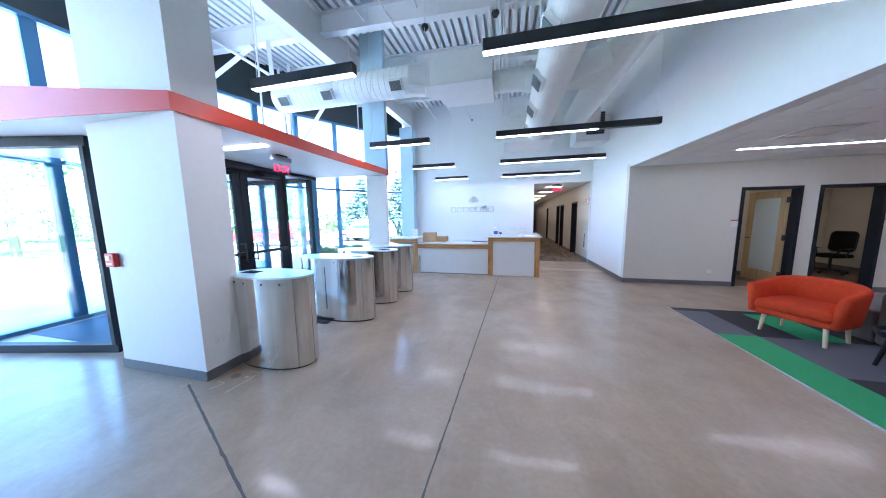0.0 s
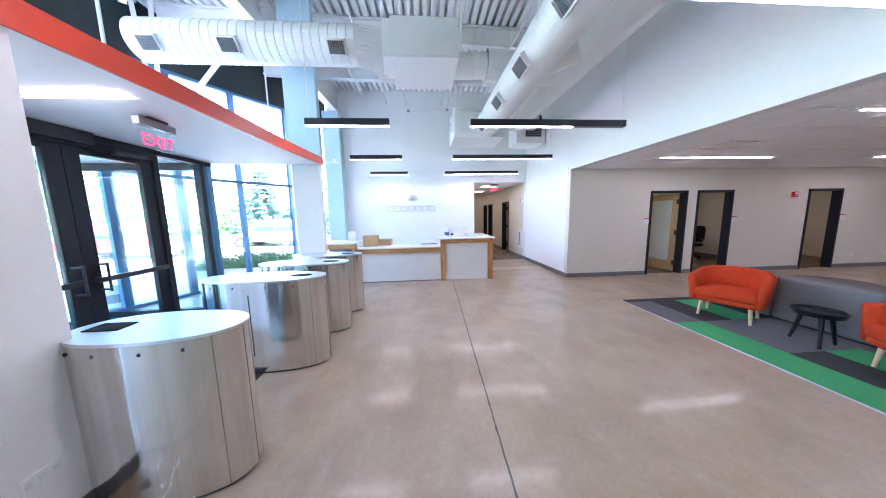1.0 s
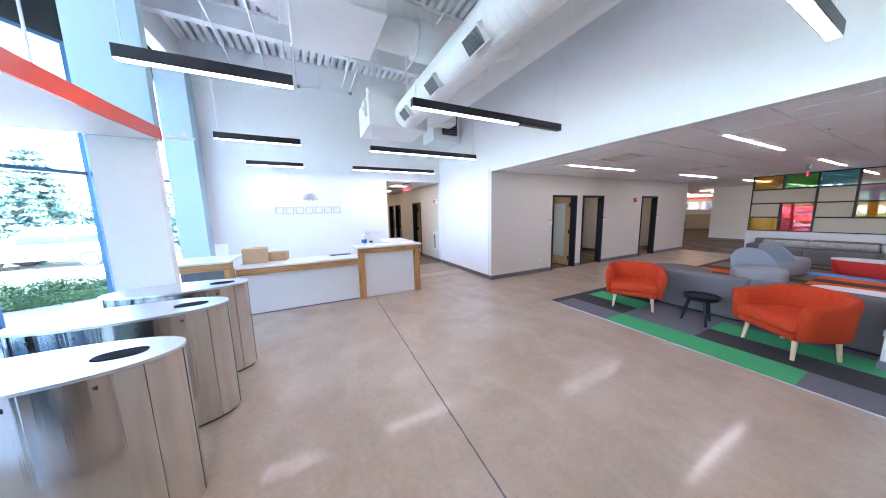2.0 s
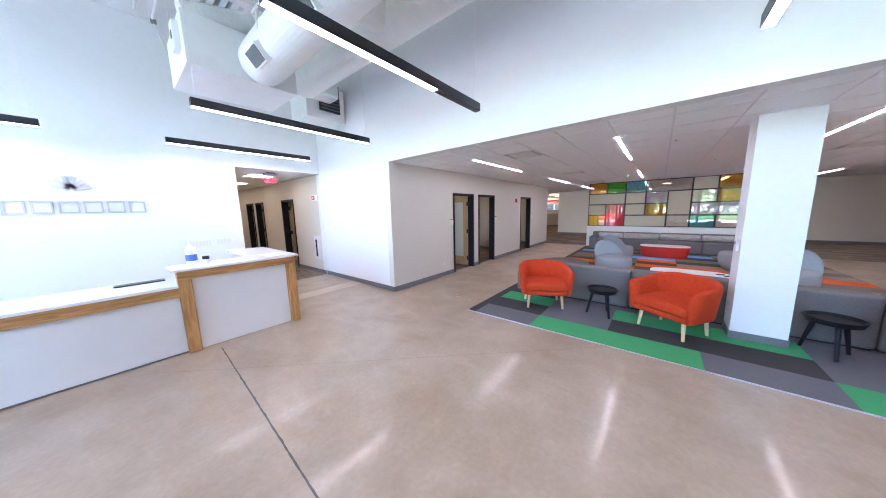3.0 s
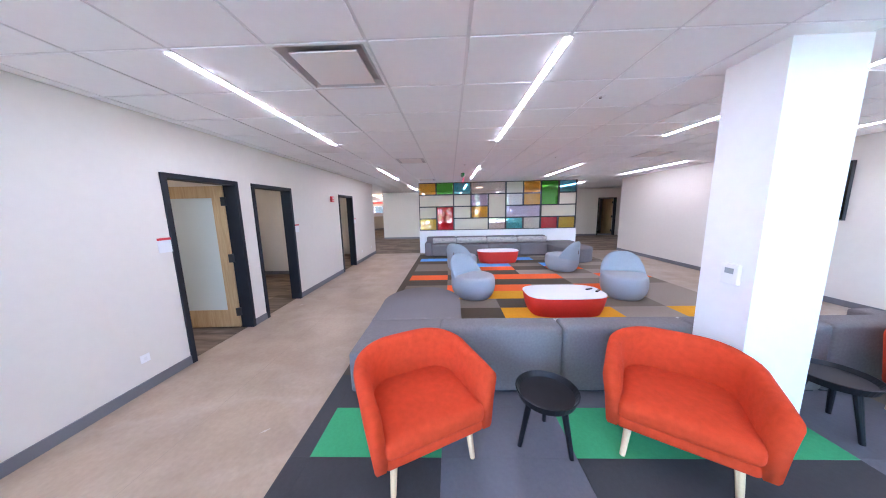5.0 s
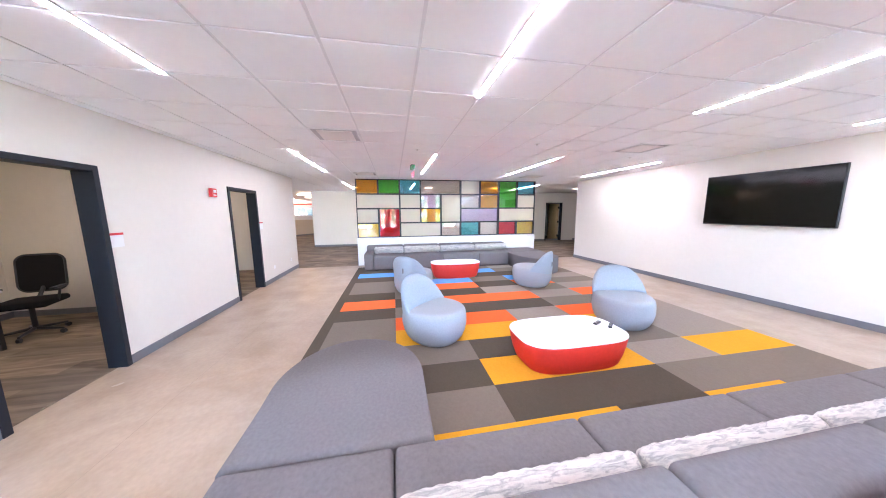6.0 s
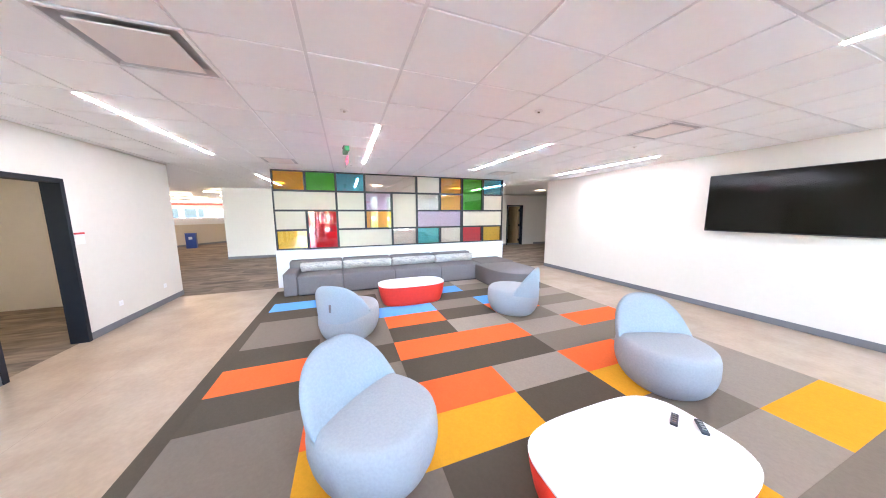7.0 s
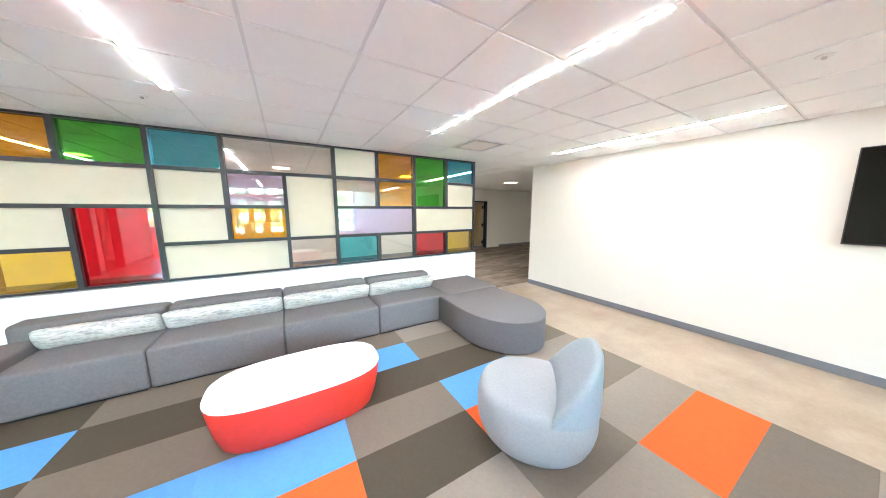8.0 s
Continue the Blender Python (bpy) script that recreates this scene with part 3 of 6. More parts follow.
# ---- curved window wall ----
SILL, TRANSOM, HEAD = 0.06, 2.52, 4.6
for i in range(len(FACADE) - 1):
    p, q = FACADE[i], FACADE[i + 1]
    win = thing("window_%d" % (i + 1), "tall aluminium framed window bay with clear glass", "window", "window bays", kind="structure")
    bm = bmesh.new()
    obox(bm, (p[0] - 0.03, p[1]), (p[0] + 0.03, p[1]), 0.16, 0, HEAD)
    part("mullion", bm, M["glareframe"], win)
    for z, name in ((0.03, "window_sill"), (TRANSOM, "transom"), (HEAD - 0.03, "window_head")):
        bm = bmesh.new()
        obox(bm, p, q, 0.12, z - 0.03, z + 0.03)
        part(name, bm, M["glareframe"], win)
    for z0, z1 in ((SILL, TRANSOM - 0.03), (TRANSOM + 0.03, HEAD - 0.06)):
        bm = bmesh.new()
        obox(bm, p, q, 0.012, z0, z1)
        ob = part("pane", bm, M["glass"], win)
        ob.visible_shadow = False
    bm = bmesh.new()
    obox(bm, p, q, 0.1, HEAD, DECK + 0.155)
    part("dark_panel", bm, M["darkgreen"], win, "dark panel above the window")

# ---- ground outside ----
slab("ground", -400, 400, -400, 400, -0.9, -0.3, M["asphalt"], "car park asphalt, paled to bounce daylight indoors", "ground")

# ---- lounge rug of planks ----
RUGX, RUGY, PW, PL = 4.0, 6.428, 0.457, 0.914
RUGCOL = {"D": (0.093, 0.077, 0.055), "M": (0.198, 0.165, 0.128), "L": (0.3, 0.255, 0.208), "O": (0.8, 0.14, 0.036), "Y": (0.7, 0.34, 0.022), "B": (0.13, 0.345, 0.72),
          "G": (0.068, 0.36, 0.145), "K": (0.068, 0.065, 0.063), "S": (0.165, 0.16, 0.168)}
RUG = ["SGGSGG", "KSKKSS", "GSGGSG", "KSSSSM", "DMMDMM", "MYYDYM", "MMDDMM", "MDYYLY", "DMDMML", "MYYDYL", "MOOLOL", "DMDDMM",
       "ODOOLO", "DMDLML", "MMODOM", "MBBMBL", "DMMDDM", "BDMBML", "DMMMLM", "DMDMLM"]
for c, col in RUGCOL.items():
    M["rug" + c] = material("carpet_plank_" + c, col, 0.97, bump=0.9, scale=45, fine=0.07, spec=0.08)
rug = thing("rug", "patchwork carpet of grey, orange, yellow, blue and green planks", "rug")


def build_rug():
    me = {}
    edges = [RUGY + 0.14, RUGY, RUGY - PL, RUGY - 2 * PL, RUGY - 3 * PL, RUGY - 4 * PL, RUGY - 5 * PL, 0.944, 0.72]
    for k, row in enumerate(RUG):
        strip = ("K" if k < 4 else "D") + row + row[-1]
        for j, c in enumerate(strip):
            y1, y0 = edges[j], edges[j + 1]
            key = (c, round(y1 - y0, 3))
            if key not in me:
                bm = bmesh.new()
                box(bm, 0.0004, PW - 0.0004, -(y1 - y0) + 0.0004, -0.0004, 0, 0.009, bevel=0.0006, segs=1)
                me[key] = part("plank", bm, M["rug" + c], rug)
                me[key].location = (RUGX + k * PW, y1, 0.001)
            else:
                ob = new("plank", me[key].data)
                ob.parent, ob.location = rug, (RUGX + k * PW, y1, 0.001)


build_rug()
bm = boxes((RUGX - 0.012, RUGX - 0.001, 0.72, RUGY + 0.14, 0.0, 0.01))
part("edge_strip", bm, material("edge_metal", (0.6, 0.6, 0.62), 0.35, 1.0), rug, "thin metal edge strip")

# ---- coloured screen wall ----
slab("screen_wall", SCREEN, SCREEN + 0.16, 0.67, 6.615, 0, 0.857, M["wall"], "low white wall under the coloured glass screen", "wall")
screen = thing("glass_screen", "black-framed screen of coloured and cream glass panes", "screen")
M["panecream"] = material("cream_panel", (0.6, 0.545, 0.43), 0.45, fine=0.03)
for n, c in (("orange", (0.96, 0.66, 0.16)), ("green", (0.3, 0.8, 0.2)), ("blue", (0.32, 0.74, 0.86)), ("purple", (0.82, 0.74, 0.9)), ("red", (0.9, 0.13, 0.18)), ("yellow", (0.97, 0.78, 0.2)), ("clear", (0.93, 0.9, 0.88)), ("teal", (0.32, 0.76, 0.82))):
    M["pane" + n] = glass("pane_" + n, c, 0.0, 0.1)
Z = [0.87, 1.3175, 1.765, 2.2125, 2.66]
SY = [6.6 - 0.6572 * k for k in range(10)]
PANES = [("orange", 0, 1, 3, 4), ("green", 1, 2, 3, 4), ("blue", 2, 3, 3, 4), ("clear", 3, 5, 3, 4), ("cream", 5, 6, 3, 4), ("orange", 6, 7, 3, 4), ("green", 7, 8, 2, 4), ("blue", 8, 9, 3, 4),
         ("cream", 0, 2, 2, 3), ("cream", 2, 3, 2, 3), ("purple", 3, 4, 2, 3), ("cream", 4, 5, 1, 3), ("clear", 5, 6, 2, 3), ("orange", 6, 7, 2, 3), ("cream", 8, 9, 2, 3),
         ("cream", 0, 1, 1, 2), ("red", 1, 2, 0, 2), ("cream", 2, 3, 1, 2), ("orange", 3, 4, 1, 2), ("purple", 5, 7, 1, 2), ("cream", 7, 9, 1, 2),
         ("yellow", 0, 1, 0, 1), ("cream", 2, 4, 0, 1), ("clear", 4, 5, 0, 1), ("teal", 5, 6, 0, 1), ("clear", 6, 7, 0, 1), ("red", 7, 8, 0, 1), ("yellow", 8, 9, 0, 1)]
for c, ya, yb, i, j in PANES:
    z0, z1, y0, y1 = Z[i], Z[j], SY[yb], SY[ya]
    cell = boxes((SCREEN + 0.03, SCREEN + 0.13, y0 - 0.002, y0 + 0.024, z0, z1), (SCREEN + 0.03, SCREEN + 0.13, y1 - 0.024, y1 + 0.002, z0, z1),
                 (SCREEN + 0.031, SCREEN + 0.129, y0 + 0.024, y1 - 0.024, z0 - 0.002, z0 + 0.022), (SCREEN + 0.031, SCREEN + 0.129, y0 + 0.024, y1 - 0.024, z1 - 0.022, z1 + 0.002))
    fr = part("pane_frame", cell, M["black"], screen, "black metal frame")
    ob = part("pane", boxes((SCREEN + 0.07, SCREEN + 0.078, y0 + 0.02, y1 - 0.02, z0 + 0.02, z1 - 0.02)), M["pane" + c], fr, ("cream opaque panel" if c == "cream" else c + " glass pane"))

# ---- lamps ----
def pendant(x0, x1, y, z=2.955, lit=None):
    t = thing("pendant_lamp", "long black linear pendant lamp with a glowing white underside", "lamp", "linear pendant lamps")
    part("housing", boxes((x0, x1, y - 0.038, y + 0.038, z - 0.08, z + 0.012), bevel=0.003), M["black"], t)
    part("diffuser", boxes((x0 + 0.006, (lit or x1) - 0.006, y - 0.03, y + 0.03, z - 0.083, z - 0.0805)), M["lamp"], t, "glowing white diffuser")
    for x in (x0 + 0.05, x1 - 0.05):
        bm = bmesh.new()
        cyl(bm, (x, y, z + 0.012), (x, y, DECK + 0.02), 0.004, segs=6)
        part("cable", bm, M["steel_white"], t)
    return t


for y in (3.68, 6.0, 8.24, 10.5):
    pendant(1.09, 3.4, y, lit=2.6 if y == 6.0 else None)
    pendant(-1.18, -0.05, y)


def strip(x0, x1, y):
    t = thing("ceiling_light", "narrow recessed linear ceiling light, lit white", "ceiling light", "recessed ceiling lights")
    part("trim", boxes((x0 - 0.012, x1 + 0.012, y - 0.03, y + 0.03, CEIL - 0.004, CEIL - 0.0005)), M["steel_white"], t)
    part("diffuser", boxes((x0, x1, y - 0.021, y + 0.021, CEIL - 0.0075, CEIL - 0.0045)), M["strip"], t, "glowing white diffuser")


for y in (7.12, 4.72, 2.33, -0.07):
    for x in (5.07, 9.84, 14.6):
        strip(x, x + 2.36, y)

# ---- canopy over the entrance ----
CAN = [(-5.4, 2.68), (-3.43, 2.93), (-2.5, 3.05), (-1.553, 3.185), (-1.53, 3.6), (-1.5, 4.3), (-1.49, 5.0), (-1.465, 5.7), (-1.425, 6.4), (-1.355, 7.08)]
canopy = thing("entrance_canopy", "white entrance canopy slab with a bright red fascia", "canopy", kind="structure")
bm = bmesh.new()
prism(bm, [(x - 0.012, y) for x, y in CAN] + [(-3.2, 7.0), (-5.2, 6.95)], 2.56, 2.66)
part("slab", bm, M["wall"], canopy)
bm = bmesh.new()
tops = [3.07, 2.88, 2.785, 2.71, 2.71, 2.705, 2.7, 2.69, 2.685, 2.675]
vs = []
for (x, y), zt in zip(CAN, tops):
    vs.append([bm.verts.new((x, y, 2.552)), bm.verts.new((x, y, zt)), bm.verts.new((x - 0.02, y + 0.008, zt)), bm.verts.new((x - 0.02, y + 0.008, 2.552))])
for a, b in zip(vs, vs[1:]):
    for k in range(4):
        bm.faces.new((a[k], b[k], b[(k + 1) % 4], a[(k + 1) % 4]))
bm.faces.new(vs[0])
bm.faces.new(vs[-1])
bmesh.ops.recalc_face_normals(bm, faces=bm.faces)
part("fascia", bm, M["redband"], canopy, "bright red fascia band")
part("end_bracket", boxes((-1.374, -1.09, 7.085, 7.115, 2.585, 2.605), (-1.19, -1.15, 7.075, 7.125, 2.606, 2.66)), M["steel_white"], canopy, "white bracket at the canopy end")


# ---- turnstile pedestals ----
def pedestal(y, x0, x1, d, slot):
    t = thing("turnstile", "oval brushed stainless steel turnstile pedestal with a flat lid", "turnstile", "entrance turnstiles", pose((x0 + x1) / 2, y, 0))
    w = x1 - x0
    out = squircle(w, d, 2.25, 72)
    bm = bmesh.new()
    prism(bm, [(a * 0.955, b * 0.955) for a, b in out], 0.0, 0.02)
    part("plinth", bm, M["black"], t, "dark recessed plinth")
    n = len(out)
    cuts = [0, 7, 29, 36, 43, 65]
    for a, b in zip(cuts, cuts[1:] + [n]):
        bm = bmesh.new()
        rim = [out[i % n] for i in range(a, b + 1)]
        ring = []
        for k, (px, py) in enumerate(rim):
            s = 0.988 if 0 < k < len(rim) - 1 else 0.984
            ring.append((bm.verts.new((px * s, py * s, 0.02)), bm.verts.new((px * s, py * s, 0.982))))
        for p, q in zip(ring, ring[1:]):
            bm.faces.new((p[0], q[0], q[1], p[1]))
        part("side_panel", bm, M["steel"], t, smooth=True)
    for c in cuts:
        bm = bmesh.new()
        px, py = out[c]
        cyl(bm, (px * 0.986, py * 0.986, 0.021), (px * 0.986, py * 0.986, 0.981), 0.0014, segs=6)
        part("seam", bm, M["black"], t, "dark vertical seam")
    bm = bmesh.new()
    prism(bm, out, 0.982, 1.0, 0.004, 2)
    part("lid", bm, M["steel_top"], t, "flat brushed steel lid")
    bm = bmesh.new()
    prism(bm, [(w * slot + a, b) for a, b in (squircle(0.22, 0.12, 2.5, 28) if slot > 0 else rounded(0.2, 0.13, 0.01))], 1.0, 1.004)
    part("reader", bm, M["blackfab"], t, "dark card reader inlay")
    for k in (9, 14, 19, 24, 46, 51, 56, 61):
        bm = bmesh.new()
        px, py = out[k]
        cyl(bm, (px * 0.97, py * 0.97, 0.93), (px * 0.994, py * 0.994, 0.93), 0.011, segs=10)
        part("bolt", bm, M["black"], t)
    # thin black bar standing in for a panel seam and a dark reflection
    for sy in (-1, 1) if y > 4.5 else (1,):
        bm = bmesh.new()
        px, py = out[54 if sy < 0 else 18]
        box(bm, px - 0.045, px - 0.039, py * 0.99 - 0.004, py * 0.99 + 0.004, 0.2, 0.86)
        part("seam_reflection", bm, M["black"], t, "narrow dark line of a seam and its reflection")
    return t


for y, x0, x1, s in ((3.76, -1.72, -0.76, -0.3), (5.08, -2.03, -0.73, 0.3), (5.97, -1.95, -0.72, 0.3), (6.76, -1.87, -0.71, 0.3)):
    pedestal(y, x0, x1, 0.5, s)

# entrance mat
tagged(part("entrance_mat", boxes((-3.12, -1.36, 4.72, 6.95, 0.0, 0.008), bevel=0.003), material("dark_mat", (0.05, 0.055, 0.065), 0.95, bump=0.9, scale=30, fine=0.2, spec=0.1)), "dark grey ribbed entrance mat on the concrete", "mat")

# ---- reception desk ----
desk = thing("reception_desk", "white reception desk with oak rails and a raised oak-framed end", "desk")
part("front_panel", boxes((-1.16, 0.79, 8.6, 8.64, 0.004, 0.725)), M["laminate"], desk)
part("toe_shadow_strip", boxes((-1.16, 0.79, 8.594, 8.6, 0.002, 0.02)), M["base"], desk)
part("low_counter", boxes((-1.2, 0.785, 8.52, 9.25, 0.84, 0.872), bevel=0.004), M["quartz"], desk, "white quartz counter")
part("oak_rail", boxes((-1.2, 0.785, 8.54, 8.66, 0.725, 0.839), bevel=0.004), M["oak"], desk, "knotty oak rail")
part("raised_panel", boxes((0.9, 1.975, 8.59, 8.63, 0.004, 0.93)), M["laminate"], desk)
part("raised_counter", boxes((0.74, 2.15, 8.5, 8.98, 1.032, 1.062), bevel=0.004), M["quartz"], desk, "white quartz counter")
part("raised_rail", boxes((0.785, 2.1, 8.53, 8.66, 0.93, 1.031), bevel=0.004), M["oak"], desk, "knotty oak rail")
for x in (0.785, 1.975):
    part("post", boxes((x, x + 0.125, 8.53, 8.66, 0.002, 0.929), bevel=0.004), M["oak_post"], desk, "oak post")
part("return_counter", boxes((1.6, 2.15, 8.985, 10.1, 1.032, 1.062), bevel=0.004), M["quartz"], desk, "white quartz counter")
part("return_panel", boxes((2.06, 2.1, 8.665, 10.05, 0.004, 1.03)), M["laminate"], desk)
part("side_counter", boxes((-2.02, -1.24, 8.42, 9.3, 0.985, 1.015), bevel=0.004), M["quartz"], desk, "white quartz counter")
part("side_rail", boxes((-2.02, -1.225, 8.44, 8.56, 0.87, 0.984), bevel=0.004), M["oak"], desk, "knotty oak rail")
part("side_post", boxes((-1.33, -1.21, 8.44, 8.56, 0.002, 0.869), bevel=0.004), M["oak_post"], desk, "oak post")
part("side_panel", boxes((-2.02, -1.34, 8.9, 8.94, 0.004, 0.869)), M["base"], desk, "dark recessed panel")

card = material("cardboard", (0.5, 0.33, 0.18), 0.85, fine=0.08)
def carton(x, y, z, w, d, h, turn):
    t = thing("cardboard_box", "plain brown cardboard box standing on the counter", "box", "cardboard boxes", pose(x, y, z, 0, 0, turn))
    part("carton", boxes((-w / 2, w / 2, -d / 2, d / 2, 0, h), bevel=0.004), card, t)
    part("flap", boxes((-w / 2, w / 2, -0.004, 0.004, h, h + 0.003)), M["beech"], t, "tape seam")
carton(-0.97, 9.0, 0.873, 0.38, 0.3, 0.27, 4)
carton(-0.62, 9.08, 0.873, 0.32, 0.24, 0.16, -6)


def bottle(x, y, z):
    t = thing("pump_bottle", "white plastic pump bottle with a blue label", "bottle", m=pose(x, y, z) @ Matrix.Scale(1.35, 4))
    bm = bmesh.new()
    cyl(bm, (0, 0, 0), (0, 0, 0.15), 0.042, 0.04, 20)
    cyl(bm, (0, 0, 0.15), (0, 0, 0.19), 0.04, 0.014, 20)
    part("flask", bm, material("white_plastic", (0.82, 0.83, 0.85), 0.35), t, smooth=False)
    bm = bmesh.new()
    cyl(bm, (0, 0, 0.19), (0, 0, 0.235), 0.012, segs=12)
    cyl(bm, (0, 0, 0.235), (0.0, -0.045, 0.24), 0.008, segs=8)
    part("pump", bm, M["whitetop"], t)
    bm = bmesh.new()
    cyl(bm, (0, 0, 0.04), (0, 0, 0.1), 0.0428, 0.0425, 20)
    part("sticker", bm, material("blue_label", (0.08, 0.16, 0.5), 0.5), t, "blue label")


bottle(0.97, 8.8, 1.062)
t = thing("counter_stand", "small white tilted display stand on the side counter", "stand", m=pose(-1.45, 9.0, 1.0155, 0, 0, 15))
bm = boxes((-0.09, 0.09, -0.006, 0.006, 0.01, 0.24), bevel=0.003)
board = part("board", bm, M["laminate"], t)
board.matrix_basis = pose(0, 0, 0, -16, 0, 0)
part("foot", boxes((-0.09, 0.09, -0.06, 0.08, 0.0, 0.008), bevel=0.003), M["laminate"], t)
t = thing("small_jar", "small black and white jar on the desk", "jar", m=pose(1.1, 8.75, 1.062))
bm = bmesh.new(); cyl(bm, (0, 0, 0), (0, 0, 0.06), 0.035, segs=16); part("pot", bm, M["whitetop"], t)
bm = bmesh.new(); cyl(bm, (0, 0, 0.06), (0, 0, 0.1), 0.037, segs=16); part("lid", bm, M["black"], t, "black lid")
for k, (x, y, r) in enumerate(((1.86, 8.72, 8), (1.93, 8.78, -12), (1.84, 8.8, 30))):
    tagged(part("paper_sheet", boxes((x - 0.105, x + 0.105, y - 0.148, y + 0.148, 1.0625 + k * 0.003, 1.0645 + k * 0.003)), M["laminate"]), "loose white paper sheet on the counter", "paper", "papers on the desk")
tagged(part("keyboard", boxes((0.3, 0.72, 9.0, 9.12, 0.873, 0.888), bevel=0.004), M["black"]), "flat black keyboard lying on the counter", "keyboard")

# emblem on the reception wall, plain shapes
emb = thing("wall_emblem", "flat grey metal emblem and bars on the white wall", "sign")
grey = material("satin_metal", (0.62, 0.63, 0.64), 0.3, 0.75)
for k in range(6):
    a = radians(15 + 30 * k)
    bm = bmesh.new()
    m = Matrix.Translation((0.045 + 0.1 * math.cos(a), BACK - 0.012, 2.12 + 0.13 * math.sin(a))) @ Matrix.Rotation(-(a - math.pi / 2), 4, "Y") @ Matrix.Diagonal((0.058, 0.02, 0.17, 1))
    bmesh.ops.create_cube(bm, size=1, matrix=m)
    part("feather", bm, grey, emb)
for k in range(7):
    x0 = -0.8 + k * 0.232
    x1 = x0 + 0.19
    part("square_outline", boxes((x0, x0 + 0.021, BACK - 0.024, BACK - 0.002, 1.765, 1.955), (x1 - 0.021, x1, BACK - 0.024, BACK - 0.002, 1.765, 1.955), (x0 + 0.021, x1 - 0.021, BACK - 0.024, BACK - 0.002, 1.934, 1.955), (x0 + 0.021, x1 - 0.021, BACK - 0.024, BACK - 0.002, 1.765, 1.786)), grey, emb)

# ---- wall plates, alarms, signs ----
def plate(x0, x1, y0, y1, z0, z1, slots, axis):
    t = thing("wall_plate", "white plastic socket plate on the wall", "socket", "wall plates")
    part("cover", boxes((x0, x1, y0, y1, z0, z1), bevel=0.003), M["whitetop"], t)
    for k in range(slots):
        f = (k + 0.5) / slots
        if axis == "x":
            c = x0 + (x1 - x0) * f
            part("insert", boxes((c - 0.012, c + 0.012, y0 - 0.003, y0 - 0.0005, z0 + 0.025, z1 - 0.025)), M["laminate"], t)
        else:
            c = y0 + (y1 - y0) * f
            xx = x1 if axis == "y+" else x0
            part("insert", boxes((xx - (0.003 if axis == "y-" else -0.0005), xx + (0.003 if axis == "y+" else -0.0005), c - 0.012, c + 0.012, z0 + 0.025, z1 - 0.025)), M["laminate"], t)


plate(1.3, 1.6, BACK - 0.008, BACK - 0.001, 1.08, 1.2, 6, "x")
plate(1.69, 1.93, BACK - 0.008, BACK - 0.001, 1.09, 1.21, 5, "x")
plate(-1.574, -1.566, 3.33, 3.48, 0.33, 0.41, 3, "y+")
plate(5.6, 5.68, NORTH - 0.008, NORTH - 0.001, 0.28, 0.36, 1, "x")
plate(13.07, 13.15, NORTH - 0.008, NORTH - 0.001, 0.3, 0.38, 1, "x")
plate(12.0, 12.08, NORTH - 0.008, NORTH - 0.001, 0.3, 0.38, 1, "x")

red = material("red_plastic", (0.6, 0.03, 0.03), 0.4)


def alarm(name, m, label):
    t = thing(name, label, "fire alarm", m=m)
    part("housing", boxes((-0.065, 0.065, -0.05, 0.0, -0.07, 0.07), bevel=0.008), red, t)
    part("strobe", boxes((-0.03, 0.03, -0.06, -0.05, 0.0, 0.045), bevel=0.004), M["whitetop"], t, "clear white strobe lens")
    part("lettering_bar", boxes((-0.035, 0.035, -0.053, -0.0505, -0.045, -0.03)), M["whitetop"], t)


alarm("fire_alarm", pose(-2.65, 3.219, 1.2), "red fire alarm pull box on the entrance pier")
alarm("fire_alarm", pose(10.02, NORTH - 0.001, 1.985), "red fire alarm strobe on the lounge wall")
t = thing("fire_alarm", "white fire alarm strobe with a red front by the hallway", "fire alarm")
part("housing", boxes((HALL_R - 0.045, HALL_R - 0.001, 11.44, 11.7, 2.025, 2.17), bevel=0.006), M["whitetop"], t)
part("front", boxes((HALL_R - 0.05, HALL_R - 0.0455, 11.49, 11.66, 2.045, 2.15)), red, t, "red front plate")
part("strobe", boxes((HALL_R - 0.058, HALL_R - 0.0505, 11.545, 11.6, 2.075, 2.12), bevel=0.002), M["whitetop"], t, "clear white strobe lens")
t = thing("extinguisher_cabinet", "slim white recessed extinguisher cabinet with dark glass", "cabinet")
part("frame", boxes((HALL_R - 0.045, HALL_R - 0.001, 11.43, 11.74, 0.4, 1.04), bevel=0.004), M["laminate"], t)
part("pane", boxes((HALL_R - 0.049, HALL_R - 0.0455, 11.58, 11.66, 0.47, 0.95)), M["screen"], t, "narrow dark pane")
for x in (6.0, 8.4, 11.56):
    t = thing("door_sign", "small red and white room sign beside a doorway", "sign", "room signs")
    part("plaque", boxes((x - 0.07, x + 0.07, NORTH - 0.007, NORTH - 0.001, 1.3, 1.425), bevel=0.001), M["laminate"], t)
    part("red_bar", boxes((x - 0.07, x + 0.07, NORTH - 0.012, NORTH - 0.001, 1.428, 1.452)), red, t, "red top bar")
t = thing("thermostat", "small white thermostat on the lounge column", "thermostat")
part("housing", boxes((5.22, 5.34, 3.371, 3.4, 1.1, 1.25), bevel=0.006), M["whitetop"], t)
part("display", boxes((5.25, 5.31, 3.4001, 3.403, 1.18, 1.22)), M["slat"], t, "small grey display")
plate(5.23, 5.31, 3.371, 3.378, 0.32, 0.43, 1, "none")


